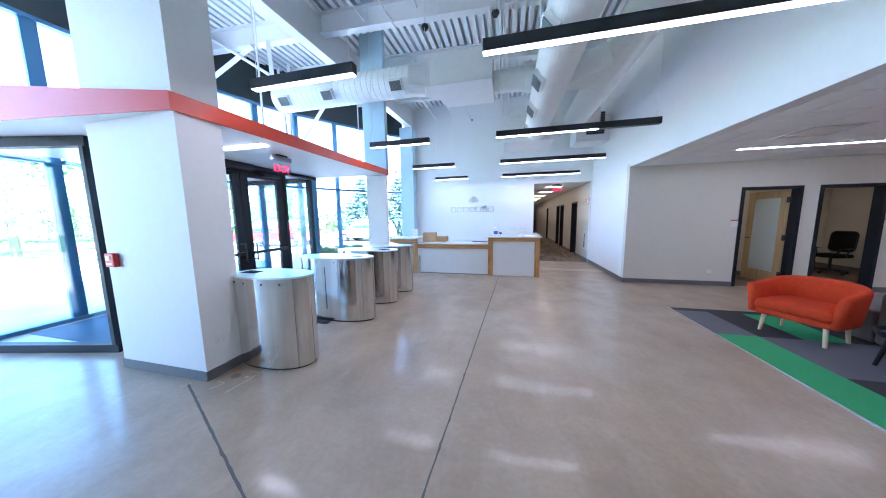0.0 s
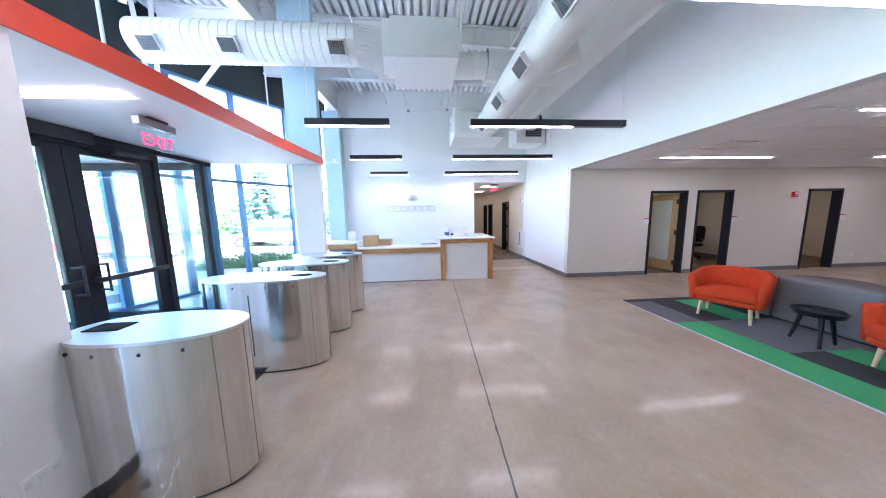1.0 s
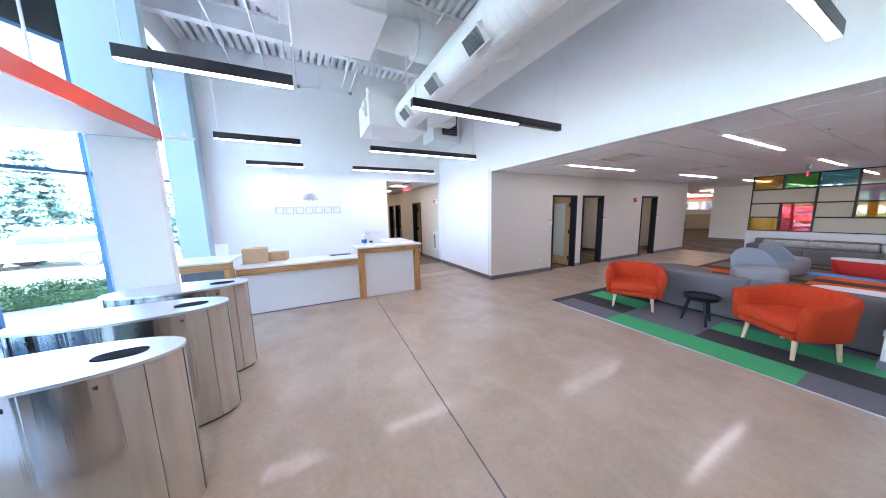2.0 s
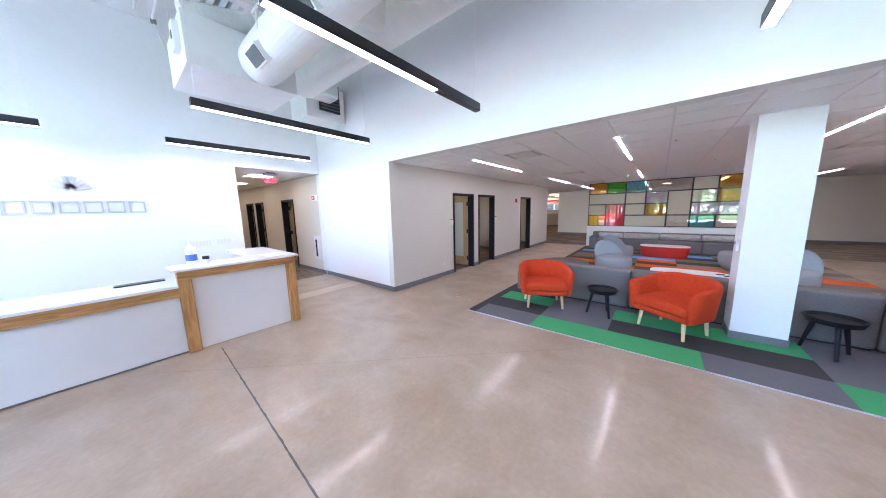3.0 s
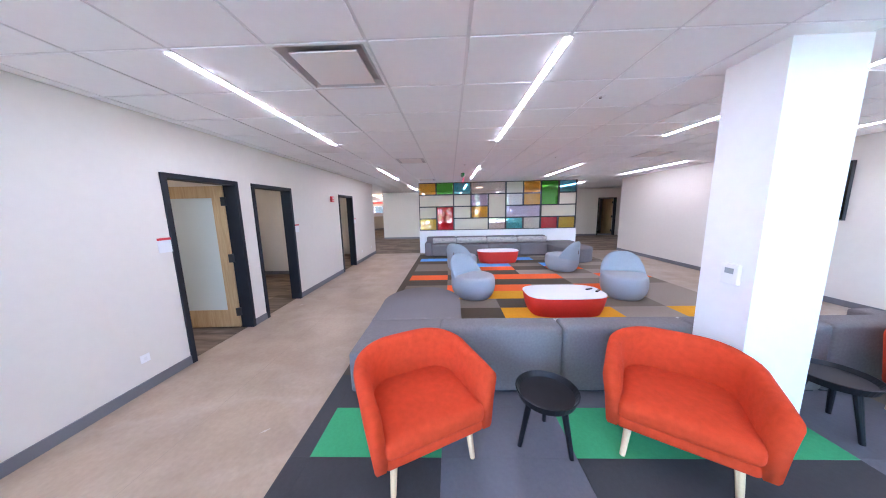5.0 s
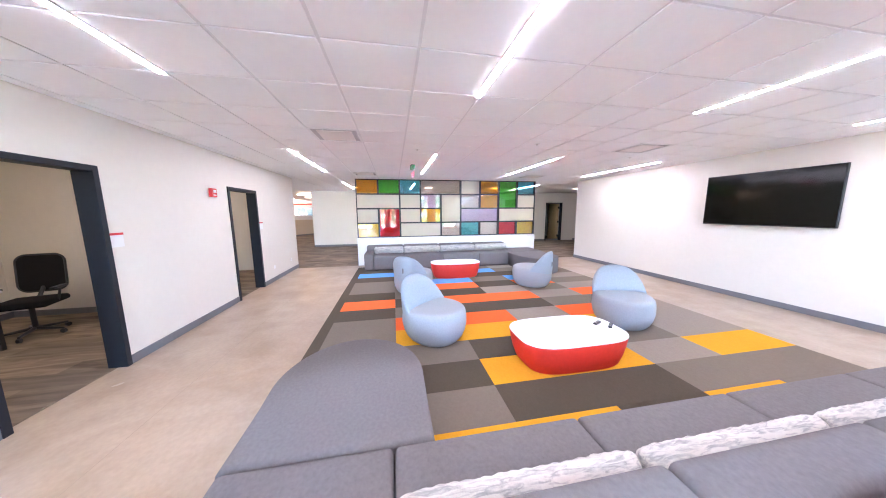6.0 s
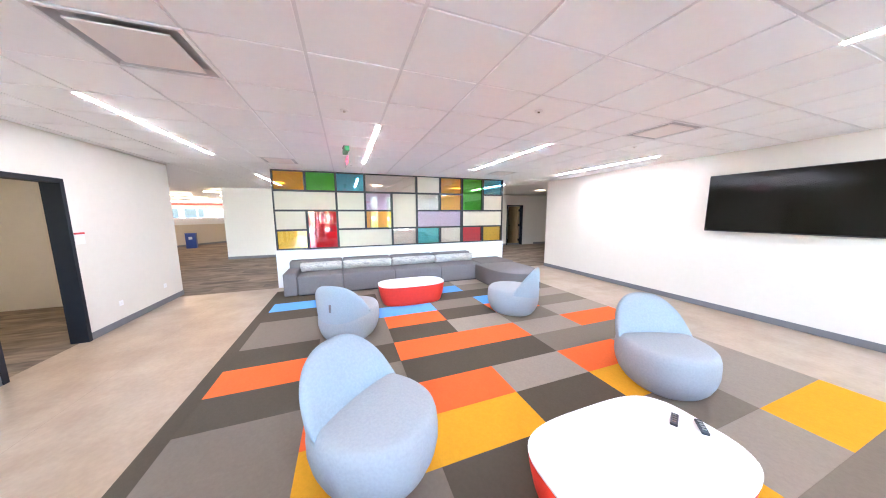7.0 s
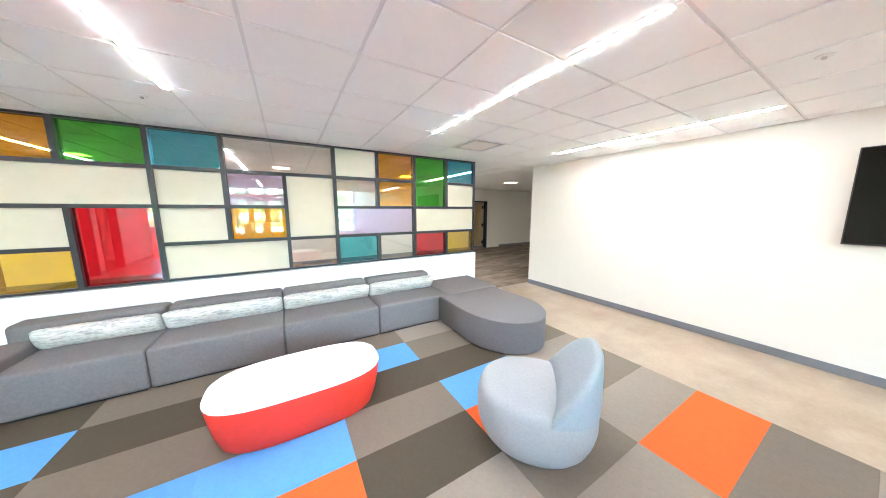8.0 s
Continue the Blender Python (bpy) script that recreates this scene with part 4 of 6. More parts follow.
def exit_sign(name, m, w=0.32, top=(0.32, 0.32, 0.33)):
    """A clear edge-lit panel with red letters under a grey housing; the panel lies in local x and z."""
    t = thing(name, "hanging exit sign with red letters on a clear panel", "exit sign", "exit signs", m)
    part("canopy", boxes((-0.09, 0.09, -0.04, 0.04, -0.02, 0.0), bevel=0.003), M["black"], t)
    part("housing", boxes((-w / 2, w / 2, -0.03, 0.03, -0.085, -0.02), bevel=0.004), material("sign_housing", top, 0.4), t)
    part("panel", boxes((-w / 2 + 0.005, w / 2 - 0.005, -0.005, 0.005, -0.275, -0.086)), M["glass"], t, "clear acrylic panel")
    for side in (-1,):
        cu = bpy.data.curves.new("letters", "FONT")
        cu.body, cu.size, cu.align_x, cu.extrude = "EXIT", 0.15, "CENTER", 0.0015
        cu.materials.append(M["exit"])
        ob = new("letters", cu)
        ob.parent = t
        ob.matrix_basis = pose(0, side * 0.0075, -0.25, 90, 0, 0 if side < 0 else 180)
        tagged(ob, "glowing red letters")


exit_sign("exit_sign", pose(-2.06, 4.84, 2.555, 0, 0, 90), 0.35)
exit_sign("exit_sign", pose(2.97, 11.7, SOFFIT, 0, 0, 0))
exit_sign("exit_sign", pose(10.95, 5.06, CEIL - 0.006, 0, 0, 6), top=(0.03, 0.3, 0.08))

# ---- lounge seating ----
def cushion(bm, x0, x1, y0, y1, z0, z1, r=0.03, puff=0.012):
    """A padded block: tight rounded edges and a slightly raised middle."""
    b2 = bmesh.new()
    box(b2, -1, 1, -1, 1, -1, 1)
    bmesh.ops.subdivide_edges(b2, edges=b2.edges[:], cuts=11, use_grid_fill=True)
    c = Vector(((x0 + x1) / 2, (y0 + y1) / 2, (z0 + z1) / 2))
    h = Vector(((x1 - x0) / 2, (y1 - y0) / 2, (z1 - z0) / 2))

    def along(u, half):
        k = 1 - r / half
        a = abs(u)
        a = a * 1.5 * k if a <= 2 / 3 + 1e-6 else k + (a - 2 / 3) * 3 * (1 - k)
        return math.copysign(a * half, u)

    for v in b2.verts:
        d = Vector([along(v.co[k], h[k]) for k in range(3)])
        inner = Vector([max(-(h[k] - r), min(h[k] - r, d[k])) for k in range(3)])
        off = d - inner
        if off.length > 1e-6:
            d = inner + off.normalized() * r
        u, w = d.x / h.x, d.y / h.y
        d.z += puff * (1 - u ** 4) * (1 - w ** 4) * (1 if d.z > 0 else 0)
        v.co = c + d
    me = bpy.data.meshes.new("tmp")
    b2.to_mesh(me)
    b2.free()
    bm.from_mesh(me)
    bpy.data.meshes.remove(me)


def pillow(y0, y1, x, z, face, parent_group):
    """A long lumbar pillow lying against a backrest; face is the way it looks along x."""
    bm = bmesh.new()
    n, mseg, c = 80, 26, (y0 + y1) / 2
    L, H, D = (y1 - y0) / 2, 0.118 if face > 0 else 0.11, 0.075
    rows = []
    for i in range(n + 1):
        u = -1 + 2 * i / n
        k = (1 - abs(u) ** 14) ** 0.5
        ring = []
        for j in range(mseg):
            a = 2 * math.pi * j / mseg
            ca, sa = math.cos(a), math.sin(a)
            knit = 1 + (0.022 * math.sin(i * 1.31 + 2.3 * math.sin(j * 0.9 + c)) + 0.025 * math.sin(j * 2.1 + i * 0.37 + c * 9) + 0.02 * math.sin(i * 0.23 + j * 1.2 + c * 5)) * k
            ring.append(bm.verts.new((knit * D * (0.15 + 0.85 * k) * math.copysign(abs(ca) ** 1.3, ca), L * u, knit * H * (0.8 + 0.2 * k) * math.copysign(abs(sa) ** 0.7, sa))))
        rows.append(ring)
    for a, b in zip(rows, rows[1:]):
        for j in range(mseg):
            bm.faces.new((a[j], a[(j + 1) % mseg], b[(j + 1) % mseg], b[j]))
    bm.faces.new(rows[0]); bm.faces.new(rows[-1])
    bmesh.ops.recalc_face_normals(bm, faces=bm.faces)
    ob = part("lumbar_pillow", bm, M["pillow"], smooth=True)
    ob.matrix_basis = pose(x, c, z, 0, (-28 if face > 0 else 16), 0)
    return tagged(ob, "long pale chunky-knit lumbar pillow on the sofa", "pillow", parent_group)


def sofa_module(x_back, face, y0, y1, depth=0.75, back=True, arm=None, seat_z=0.42):
    """One unit of a low modular sofa; face is +1 when it looks along +x."""
    t = thing("sofa_unit", "low grey wool modular sofa unit" + (" with a straight backrest" if back else " without a backrest"), "sofa", "modular sofa units", pose(x_back, 0, 0))
    f = lambda a, b: (min(face * a, face * b), max(face * a, face * b))
    ya, yb = y0 + 0.002, y1 - 0.002
    part("plinth", boxes((*f(0.04, depth - 0.04), ya + 0.03, yb - 0.03, 0.01, 0.03)), M["black"], t, "dark recessed plinth")
    bm = bmesh.new()
    cushion(bm, *f(0.2 if back else 0.0, depth), ya, yb, 0.028, seat_z, 0.03, 0.014)
    part("seat", bm, M["greyfab"], t, smooth=True)
    b0, b1 = (min(ya, arm[0]) if arm and arm[0] < ya else ya), (max(yb, arm[1] - 0.02) if arm and arm[1] > yb else yb)
    if back:
        bm = bmesh.new()
        cushion(bm, *f(0.0, 0.24), b0, b1, 0.028, 0.65, 0.045, 0.004)
        part("backrest", bm, M["greyfab"], t, smooth=True)
    if arm:
        bm = bmesh.new()
        cushion(bm, *f(0.242, depth + 0.006), arm[0], arm[1], 0.028, 0.5, 0.035, 0.004)
        part("armrest", bm, M["greyfab"], t, smooth=True)
    return t


def d_ottoman(x_flat, x_round, y0, y1, z=0.42):
    """A low ottoman with one flat end and one half-round end."""
    t = thing("ottoman", "grey wool D-shaped ottoman against the sofa", "ottoman", "sofa ottomans")
    s = 1 if x_round > x_flat else -1
    r, cy = (y1 - y0) / 2, (y0 + y1) / 2
    L = abs(x_round - x_flat)
    for zz, name, mat_, k in ((0.01, "plinth", M["black"], 0.94), (0.03, "cushion", M["greyfab"], 1.0)):
        out = [(x_flat + s * 0.002, y0), (x_flat + s * L * 0.5, y0)]
        for i in range(1, 24):
            a = -math.pi / 2 + math.pi * i / 24
            out.append((x_flat + s * (L * 0.5 + L * 0.5 * math.cos(a)), cy + r * math.sin(a)))
        out += [(x_flat + s * L * 0.5, y1), (x_flat + s * 0.002, y1)]
        mx = x_flat + s * L / 2
        out = [(mx + (x - mx) * k, cy + (y - cy) * k) for x, y in out]
        if s < 0:
            out.reverse()
        bm = bmesh.new()
        prism(bm, out, zz, 0.04 if name == "plinth" else z, 0.0 if name == "plinth" else 0.035, 4)
        part(name, bm, mat_, t, smooth=name != "plinth")
    return t


XB = 5.535
for a, b in ((4.45, 5.53), (3.32, 4.45), (2.18, 3.32), (1.02, 2.18)):
    sofa_module(XB, 1, a, b, arm=(0.76, 1.015) if a < 1.1 else None)
    pillow(a + 0.01, b - 0.005, XB + 0.32, 0.475, -1, "pillows on the front sofa")
sofa_module(XB, 1, 5.535, 6.37, back=False)
d_ottoman(XB + 0.755, 7.55, 5.31, 6.38)
XF = 13.45
for a, b in ((5.22, 6.09), (4.1, 5.22), (2.985, 4.1), (1.9, 2.985)):
    sofa_module(XF, -1, a, b, 0.87, arm=(6.095, 6.34) if b > 6 else None)
    pillow(a + 0.005, b - 0.005, XF - 0.36, 0.52, 1, "pillows on the far sofa")
sofa_module(XF, -1, 0.9, 1.895, 0.87, back=False)
d_ottoman(XF - 0.875, 11.17, 0.98, 2.06)


def lounge_chair(x, y, turn):
    """A rounded swivel seat; it looks along its own +x."""
    t = thing("lounge_chair", "rounded blue-grey wool lounge chair with a curved back", "chair", "rounded lounge chairs", pose(x, y, 0.01, 0, 0, turn))
    n = 48
    bm = bmesh.new()
    prof = [(0.0, 0.74), (0.02, 0.8), (0.07, 0.89), (0.14, 0.96), (0.22, 1.0), (0.3, 1.0), (0.365, 0.985), (0.403, 0.955), (0.422, 0.91), (0.431, 0.84), (0.436, 0.6), (0.438, 0.3)]
    base = squircle(0.85, 0.76, 2.2, n)
    rings = [[bm.verts.new((px * k, py * k, z)) for px, py in base] for z, k in prof]
    for a, b in zip(rings, rings[1:]):
        for j in range(n):
            bm.faces.new((a[j], a[(j + 1) % n], b[(j + 1) % n], b[j]))
    bm.faces.new(list(reversed(rings[0])))
    bm.faces.new(rings[-1])
    part("seat", bm, M["seatfab"], t, smooth=True)
    bm = bmesh.new()
    N, cols = 32, []
    for i in range(N + 1):
        u = -math.cos(math.pi * i / N) * 0.9996
        arch = (1 - abs(u) ** 2.6) ** 0.5
        y, xr, h = 0.365 * u, -0.425 * (1 - abs(u) ** 2.2) ** (1 / 2.2), 0.4 + 0.39 * arch
        xf = -0.1 - 0.03 * (1 - u * u)
        xt = xf - 0.22 * arch - 0.02
        th = 0.05 * arch ** 0.5
        dz = h - 0.3
        bulge = min(xr, xt - th)
        sec = [(xr * 0.94, 0.22), (xr * 1.0, 0.31), (xr * 0.7 + bulge * 0.32, 0.3 + dz * 0.3), (xr * 0.4 + bulge * 0.61, 0.3 + dz * 0.55), (xr * 0.15 + (xt - th) * 0.85, 0.3 + dz * 0.8), (xt - th * 0.9, h - 0.3 * th - 0.012 * arch), (xt - 0.5 * th, h), (xt + 0.35 * th, h - 0.3 * th),
               (xf + (xt - xf) * 0.75 + 0.5 * th, 0.405 + (h - 0.405) * 0.72), (xf + (xt - xf) * 0.35 + 0.45 * th, 0.405 + (h - 0.405) * 0.33), (xf, 0.41), (xf - 0.06 * arch, 0.36)]
        cols.append([bm.verts.new((x_, y, z_)) for x_, z_ in sec])
    for a, b in zip(cols, cols[1:]):
        for j in range(len(a) - 1):
            bm.faces.new((a[j], b[j], b[j + 1], a[j + 1]))
    bmesh.ops.recalc_face_normals(bm, faces=bm.faces)
    part("backrest", bm, M["bluefab"], t, smooth=True)
    bm = bmesh.new()
    box(bm, -0.445, -0.4, -0.012, 0.012, 0.46, 0.56, bevel=0.006)
    part("pull_tab", bm, M["greyfab"], t, "grey fabric pull tab")
    bm = bmesh.new()
    cyl(bm, (0, 0, -0.008), (0, 0, 0.0), 0.26, segs=32)
    part("glide", bm, M["black"], t, "black floor glide")
    return t


for x, y, a in ((8.31, 5.01, 222), (8.22, 2.22, 157), (10.45, 5.12, -32), (10.4, 2.46, 40)):
    lounge_chair(x, y, a)


def coffee_table(x, y, w, d, e, label, h=0.385):
    t = thing("coffee_table", label, "table", "low lounge tables", pose(x, y, 0.01))
    n = 56
    out = squircle(w, d, e, n)
    bm = bmesh.new()
    prof = [(0.0, 0.86), (0.015, 0.885), (0.33 * h, 0.94), (0.66 * h, 0.98), (h - 0.026, 1.0), (h - 0.016, 0.995)]
    rings = [[bm.verts.new((px * k, py * k, z)) for px, py in out] for z, k in prof]
    for a, b in zip(rings, rings[1:]):
        for j in range(n):
            bm.faces.new((a[j], a[(j + 1) % n], b[(j + 1) % n], b[j]))
    bm.faces.new(list(reversed(rings[0])))
    bm.faces.new(rings[-1])
    part("skirt", bm, M["redshell"], t, "bright red skirt", smooth=True)
    bm = bmesh.new()
    prism(bm, [(a * 1.004, b * 1.004) for a, b in out], h - 0.015, h, 0.005, 2)
    part("tabletop", bm, M["whitetop"], t, "smooth white top")
    return t


coffee_table(7.53, 3.62, 0.73, 1.225, 3.6, "low rounded table with a red skirt and white top", 0.32)
coffee_table(11.56, 3.965, 0.68, 1.26, 3.0, "long low oval table with a red skirt and white top", 0.37)
for x, y, r, dark in ((7.6, 3.17, -64, True), (7.5, 3.08, -46, False)):
    t = thing("remote_control", "small black remote control lying on the table", "remote", "remote controls", pose(x, y, 0.331, 0, 0, r) @ Matrix.Diagonal((0.85, 1.0, 1.0, 1.0)))
    part("casing", boxes((-0.075, 0.075, -0.02, 0.02, 0, 0.018), bevel=0.006), M["black"], t)
    for k in range(4):
        part("button", boxes((-0.05 + k * 0.028, -0.036 + k * 0.028, -0.01, 0.01, 0.018, 0.0205)), M["steel"], t)


def loveseat(x, y, turn):
    """A small tub sofa on four beech legs; it looks along its own +x."""
    t = thing("loveseat", "bright red wool tub loveseat on pale wooden legs", "sofa", "red loveseats", pose(x, y, 0.01, 0, 0, turn))
    W, D = 0.37, 0.31
    path = []
    r = 0.24
    path.append((D - 0.02, -W))
    path.append((D - 0.15, -W))
    for i in range(9):
        a = radians(-90 - 90 * i / 8)
        path.append((-D + r + r * math.cos(a), -W + r + r * math.sin(a)))
    for i in range(1, 4):
        path.append((-D, -W + r + (2 * W - 2 * r) * i / 4))
    for i in range(9):
        a = radians(180 - 90 * i / 8)
        path.append((-D + r + r * math.cos(a), W - r + r * math.sin(a)))
    path.append((D - 0.15, W))
    path.append((D - 0.02, W))
    n = len(path)
    bm = bmesh.new()
    cols = []
    for i, (px, py) in enumerate(path):
        p0, p1 = path[max(0, i - 1)], path[min(n - 1, i + 1)]
        tx, ty = p1[0] - p0[0], p1[1] - p0[1]
        l = math.hypot(tx, ty)
        nx, ny = ty / l, -tx / l
        if nx * px + ny * py < 0:
            nx, ny = -nx, -ny
        s = i / (n - 1)
        top = 0.735 - 0.1 * abs(2 * s - 1) ** 2.2
        end = 1.0 if 0 < i < n - 1 else 0.75
        th = 0.085 * end
        sec = [(0.0, 0.25), (0.012, 0.27), (0.03, 0.45), (0.05, top - 0.05), (0.045, top - 0.015), (0.02, top), (-0.01, top - 0.004), (-th * 0.45, top - 0.03), (-th * 0.75, 0.5), (-th * 0.95, 0.3), (-th * 0.8, 0.25)]
        cols.append([bm.verts.new((px + nx * o, py + ny * o, z)) for o, z in sec])
    m_ = len(cols[0])
    for a, b in zip(cols, cols[1:]):
        for j in range(m_):
            bm.faces.new((a[j], a[(j + 1) % m_], b[(j + 1) % m_], b[j]))
    bm.faces.new(cols[0]); bm.faces.new(cols[-1])
    bmesh.ops.recalc_face_normals(bm, faces=bm.faces)
    part("shell", bm, M["redfab"], t, smooth=True)
    bm = bmesh.new()
    cushion(bm, -D + 0.02, D + 0.005, -W + 0.045, W - 0.045, 0.31, 0.44, 0.045, 0.015)
    part("seat_cushion", bm, M["redfab"], t, smooth=True)
    bm = bmesh.new()
    cushion(bm, -D + 0.03, D - 0.02, -W + 0.045, W - 0.045, 0.235, 0.315, 0.03, 0.0)
    part("seat_base", bm, M["redfab"], t, smooth=True)
    for sx in (-1, 1):
        for sy in (-1, 1):
            bm = bmesh.new()
            cyl(bm, (sx * 0.225, sy * 0.275, 0.0), (sx * 0.205, sy * 0.255, 0.24), 0.017, 0.024, 12)
            part("leg", bm, M["beech"], t, "pale tapered wooden leg")
    return t


loveseat(4.99, 5.65, 207.5)
loveseat(4.98, 3.93, 146.5)
loveseat(5.01, 1.82, 146.5)


def side_table(x, y, turn):
    t = thing("side_table", "black round tray table on three splayed legs", "table", "black side tables", pose(x, y, 0.01, 0, 0, turn))
    bm = bmesh.new()
    n = 40
    prof = [(0.16, 0.355), (0.192, 0.362), (0.213, 0.418), (0.205, 0.42), (0.184, 0.385), (0.0, 0.385)]
    rings = []
    for r, z in prof[:-1]:
        rings.append([bm.verts.new((r * math.cos(2 * math.pi * i / n), r * math.sin(2 * math.pi * i / n), z)) for i in range(n)])
    for a, b in zip(rings, rings[1:]):
        for j in range(n):
            bm.faces.new((a[j], a[(j + 1) % n], b[(j + 1) % n], b[j]))
    bm.faces.new(list(reversed(rings[0]))); bm.faces.new(rings[-1])
    part("tray_top", bm, M["blackwood"], t)
    for k in range(3):
        a = radians(120 * k)
        bm = bmesh.new()
        cyl(bm, (0.195 * math.cos(a), 0.195 * math.sin(a), 0.0), (0.12 * math.cos(a), 0.12 * math.sin(a), 0.37), 0.016, 0.024, 12)
        part("leg", bm, M["blackwood"], t)
    return t


side_table(5.05, 4.77, 102)
side_table(5.22, 2.6, 60)

tv = thing("television", "large black flat television mounted on the white wall", "television")
part("body", boxes((7.735, 9.435, SOUTH + 0.03, SOUTH + 0.075, 1.37, 2.3), bevel=0.004), M["black"], tv)
part("screen", boxes((7.745, 9.425, SOUTH + 0.0755, SOUTH + 0.079, 1.388, 2.29)), M["screen"], tv, "glossy black screen")
part("mount", boxes((8.3, 8.9, SOUTH + 0.001, SOUTH + 0.029, 1.6, 2.1)), M["black"], tv)
part("logo_bar", boxes((8.55, 8.61, SOUTH + 0.0755, SOUTH + 0.079, 1.376, 1.383)), M["steel"], tv)

# ---- ceiling fixtures of the lounge ----
M["ventback"] = material("vent_throat", (0.55, 0.54, 0.54), 0.35, 0.4)
M["ventplate"] = material("vent_plate", (0.84, 0.79, 0.75), 0.5)


def ceiling_vent(x0, y0, z=CEIL, s=T):
    """A plaque diffuser: a rim in the grid, sloped bright sides and a plate hung in a dark throat."""
    t = thing("ceiling_vent", "square white ceiling air diffuser with a hung plate", "ceiling vent", "ceiling air diffusers")
    x1, y1, w = x0 + s, y0 + s, 0.022
    part("rim", boxes((x0, x1, y0, y0 + w, z - 0.006, z + 0.004), (x0, x1, y1 - w, y1, z - 0.006, z + 0.004), (x0, x0 + w, y0 + w, y1 - w, z - 0.006, z + 0.004), (x1 - w, x1, y0 + w, y1 - w, z - 0.006, z + 0.004)), M["steel_white"], t)
    bm = bmesh.new()
    a = [bm.verts.new((x0 + (w if k in (0, 3) else s - w), y0 + (w if k < 2 else s - w), z + 0.0045)) for k in range(4)]
    b = [bm.verts.new((x0 + (0.06 if k in (0, 3) else s - 0.06), y0 + (0.06 if k < 2 else s - 0.06), z + 0.033)) for k in range(4)]
    for k in range(4):
        bm.faces.new((a[k], a[(k + 1) % 4], b[(k + 1) % 4], b[k]))
    bm.faces.new(b)
    part("throat", bm, M["ventback"], t, "grey metal throat")
    part("plate", boxes((x0 + 0.085, x1 - 0.085, y0 + 0.085, y1 - 0.085, z - 0.008, z + 0.002), bevel=0.004), M["ventplate"], t, "cream painted plate")
    for px, py in ((0.15, 0.15), (s - 0.15, 0.15), (0.15, s - 0.15), (s - 0.15, s - 0.15)):
        part("hanger_pin", boxes((x0 + px - 0.004, x0 + px + 0.004, y0 + py - 0.004, y0 + py + 0.004, z + 0.0015, z + 0.034)), M["steel_white"], t)


for i, j in VENTS:
    ceiling_vent(gx0 + i * T, gy0 + j * T)
for x, y in ((9.5, 5.08), (9.53, 1.0), (12.5, 4.95), (8.88, 3.31), (5.95, 4.05)):
    t = thing("sprinkler", "small white ceiling sprinkler cover", "sprinkler", "ceiling sprinklers")
    bm = bmesh.new(); cyl(bm, (x, y, CEIL - 0.006), (x, y, CEIL - 0.001), 0.04, segs=20); part("cover", bm, M["steel_white"], t)
    bm = bmesh.new(); cyl(bm, (x, y, CEIL - 0.018), (x, y, CEIL - 0.006), 0.012, segs=10); part("head", bm, M["steel"], t)

# ---- offices off the lounge ----
oakdoor = grain(material("pale_oak_door", (0.52, 0.36, 0.18), 0.5, bump=0.1, scale=4), (0.46, 0.3, 0.14), (0.56, 0.4, 0.21), (14, 14, 1.0))
frost = material("frosted_glass", (0.62, 0.7, 0.68), 0.35)


def door_frame(name, a, b, axis, face, thick, top=DOORTOP):
    """A dark metal frame lining a doorway in a wall."""
    t = thing(name, "dark metal door frame in the white wall", "door frame", "door frames", kind="structure")
    lo, hi = face - 0.02, face + thick + 0.02
    for p, q, z0, z1, nm in ((a, a + 0.055, 0.003, top, "jamb"), (b - 0.055, b, 0.003, top, "jamb"), (a + 0.055, b - 0.055, top - 0.055, top, "head")):
        part(nm, boxes((p, q, lo, hi, z0, z1) if axis == "x" else (lo, hi, p, q, z0, z1), bevel=0.002), M["frame"], t)
    return t


def door_leaf(m, w=0.9, h=2.06, solid=False):
    t = thing("office_door", "solid pale oak door standing open into a dim room" if solid else "pale oak door with a frosted glass panel, standing open", "door", "office doors", m)
    if solid:
        part("leaf", boxes((0, w, -0.02, 0.02, 0.02, h), bevel=0.003), oakdoor, t, "flush pale oak leaf")
    else:
        part("leaf", boxes((0, 0.15, -0.02, 0.02, 0.02, h), (w - 0.15, w, -0.02, 0.02, 0.02, h), (0.15, w - 0.15, -0.0195, 0.0195, 0.02, 0.28), (0.15, w - 0.15, -0.0195, 0.0195, h - 0.16, h)), oakdoor, t, "pale oak stiles and rails")
        part("pane", boxes((0.15, w - 0.15, -0.006, 0.006, 0.28, h - 0.16)), frost, t, "frosted glass pane")
    for s in (-1, 1):
        bm = bmesh.new()
        cyl(bm, (w - 0.07, s * 0.02, 1.0), (w - 0.07, s * 0.065, 1.0), 0.012, segs=10)
        cyl(bm, (w - 0.07, s * 0.06, 1.0), (w - 0.19, s * 0.06, 1.0), 0.009, segs=10)
        part("handle", bm, M["black"], t, "black lever handle")
    for z in (0.25, 1.05, 1.85):
        part("hinge", boxes((-0.03, 0.03, -0.028, 0.028, z - 0.06, z + 0.06), bevel=0.003), M["black"], t)
    return t


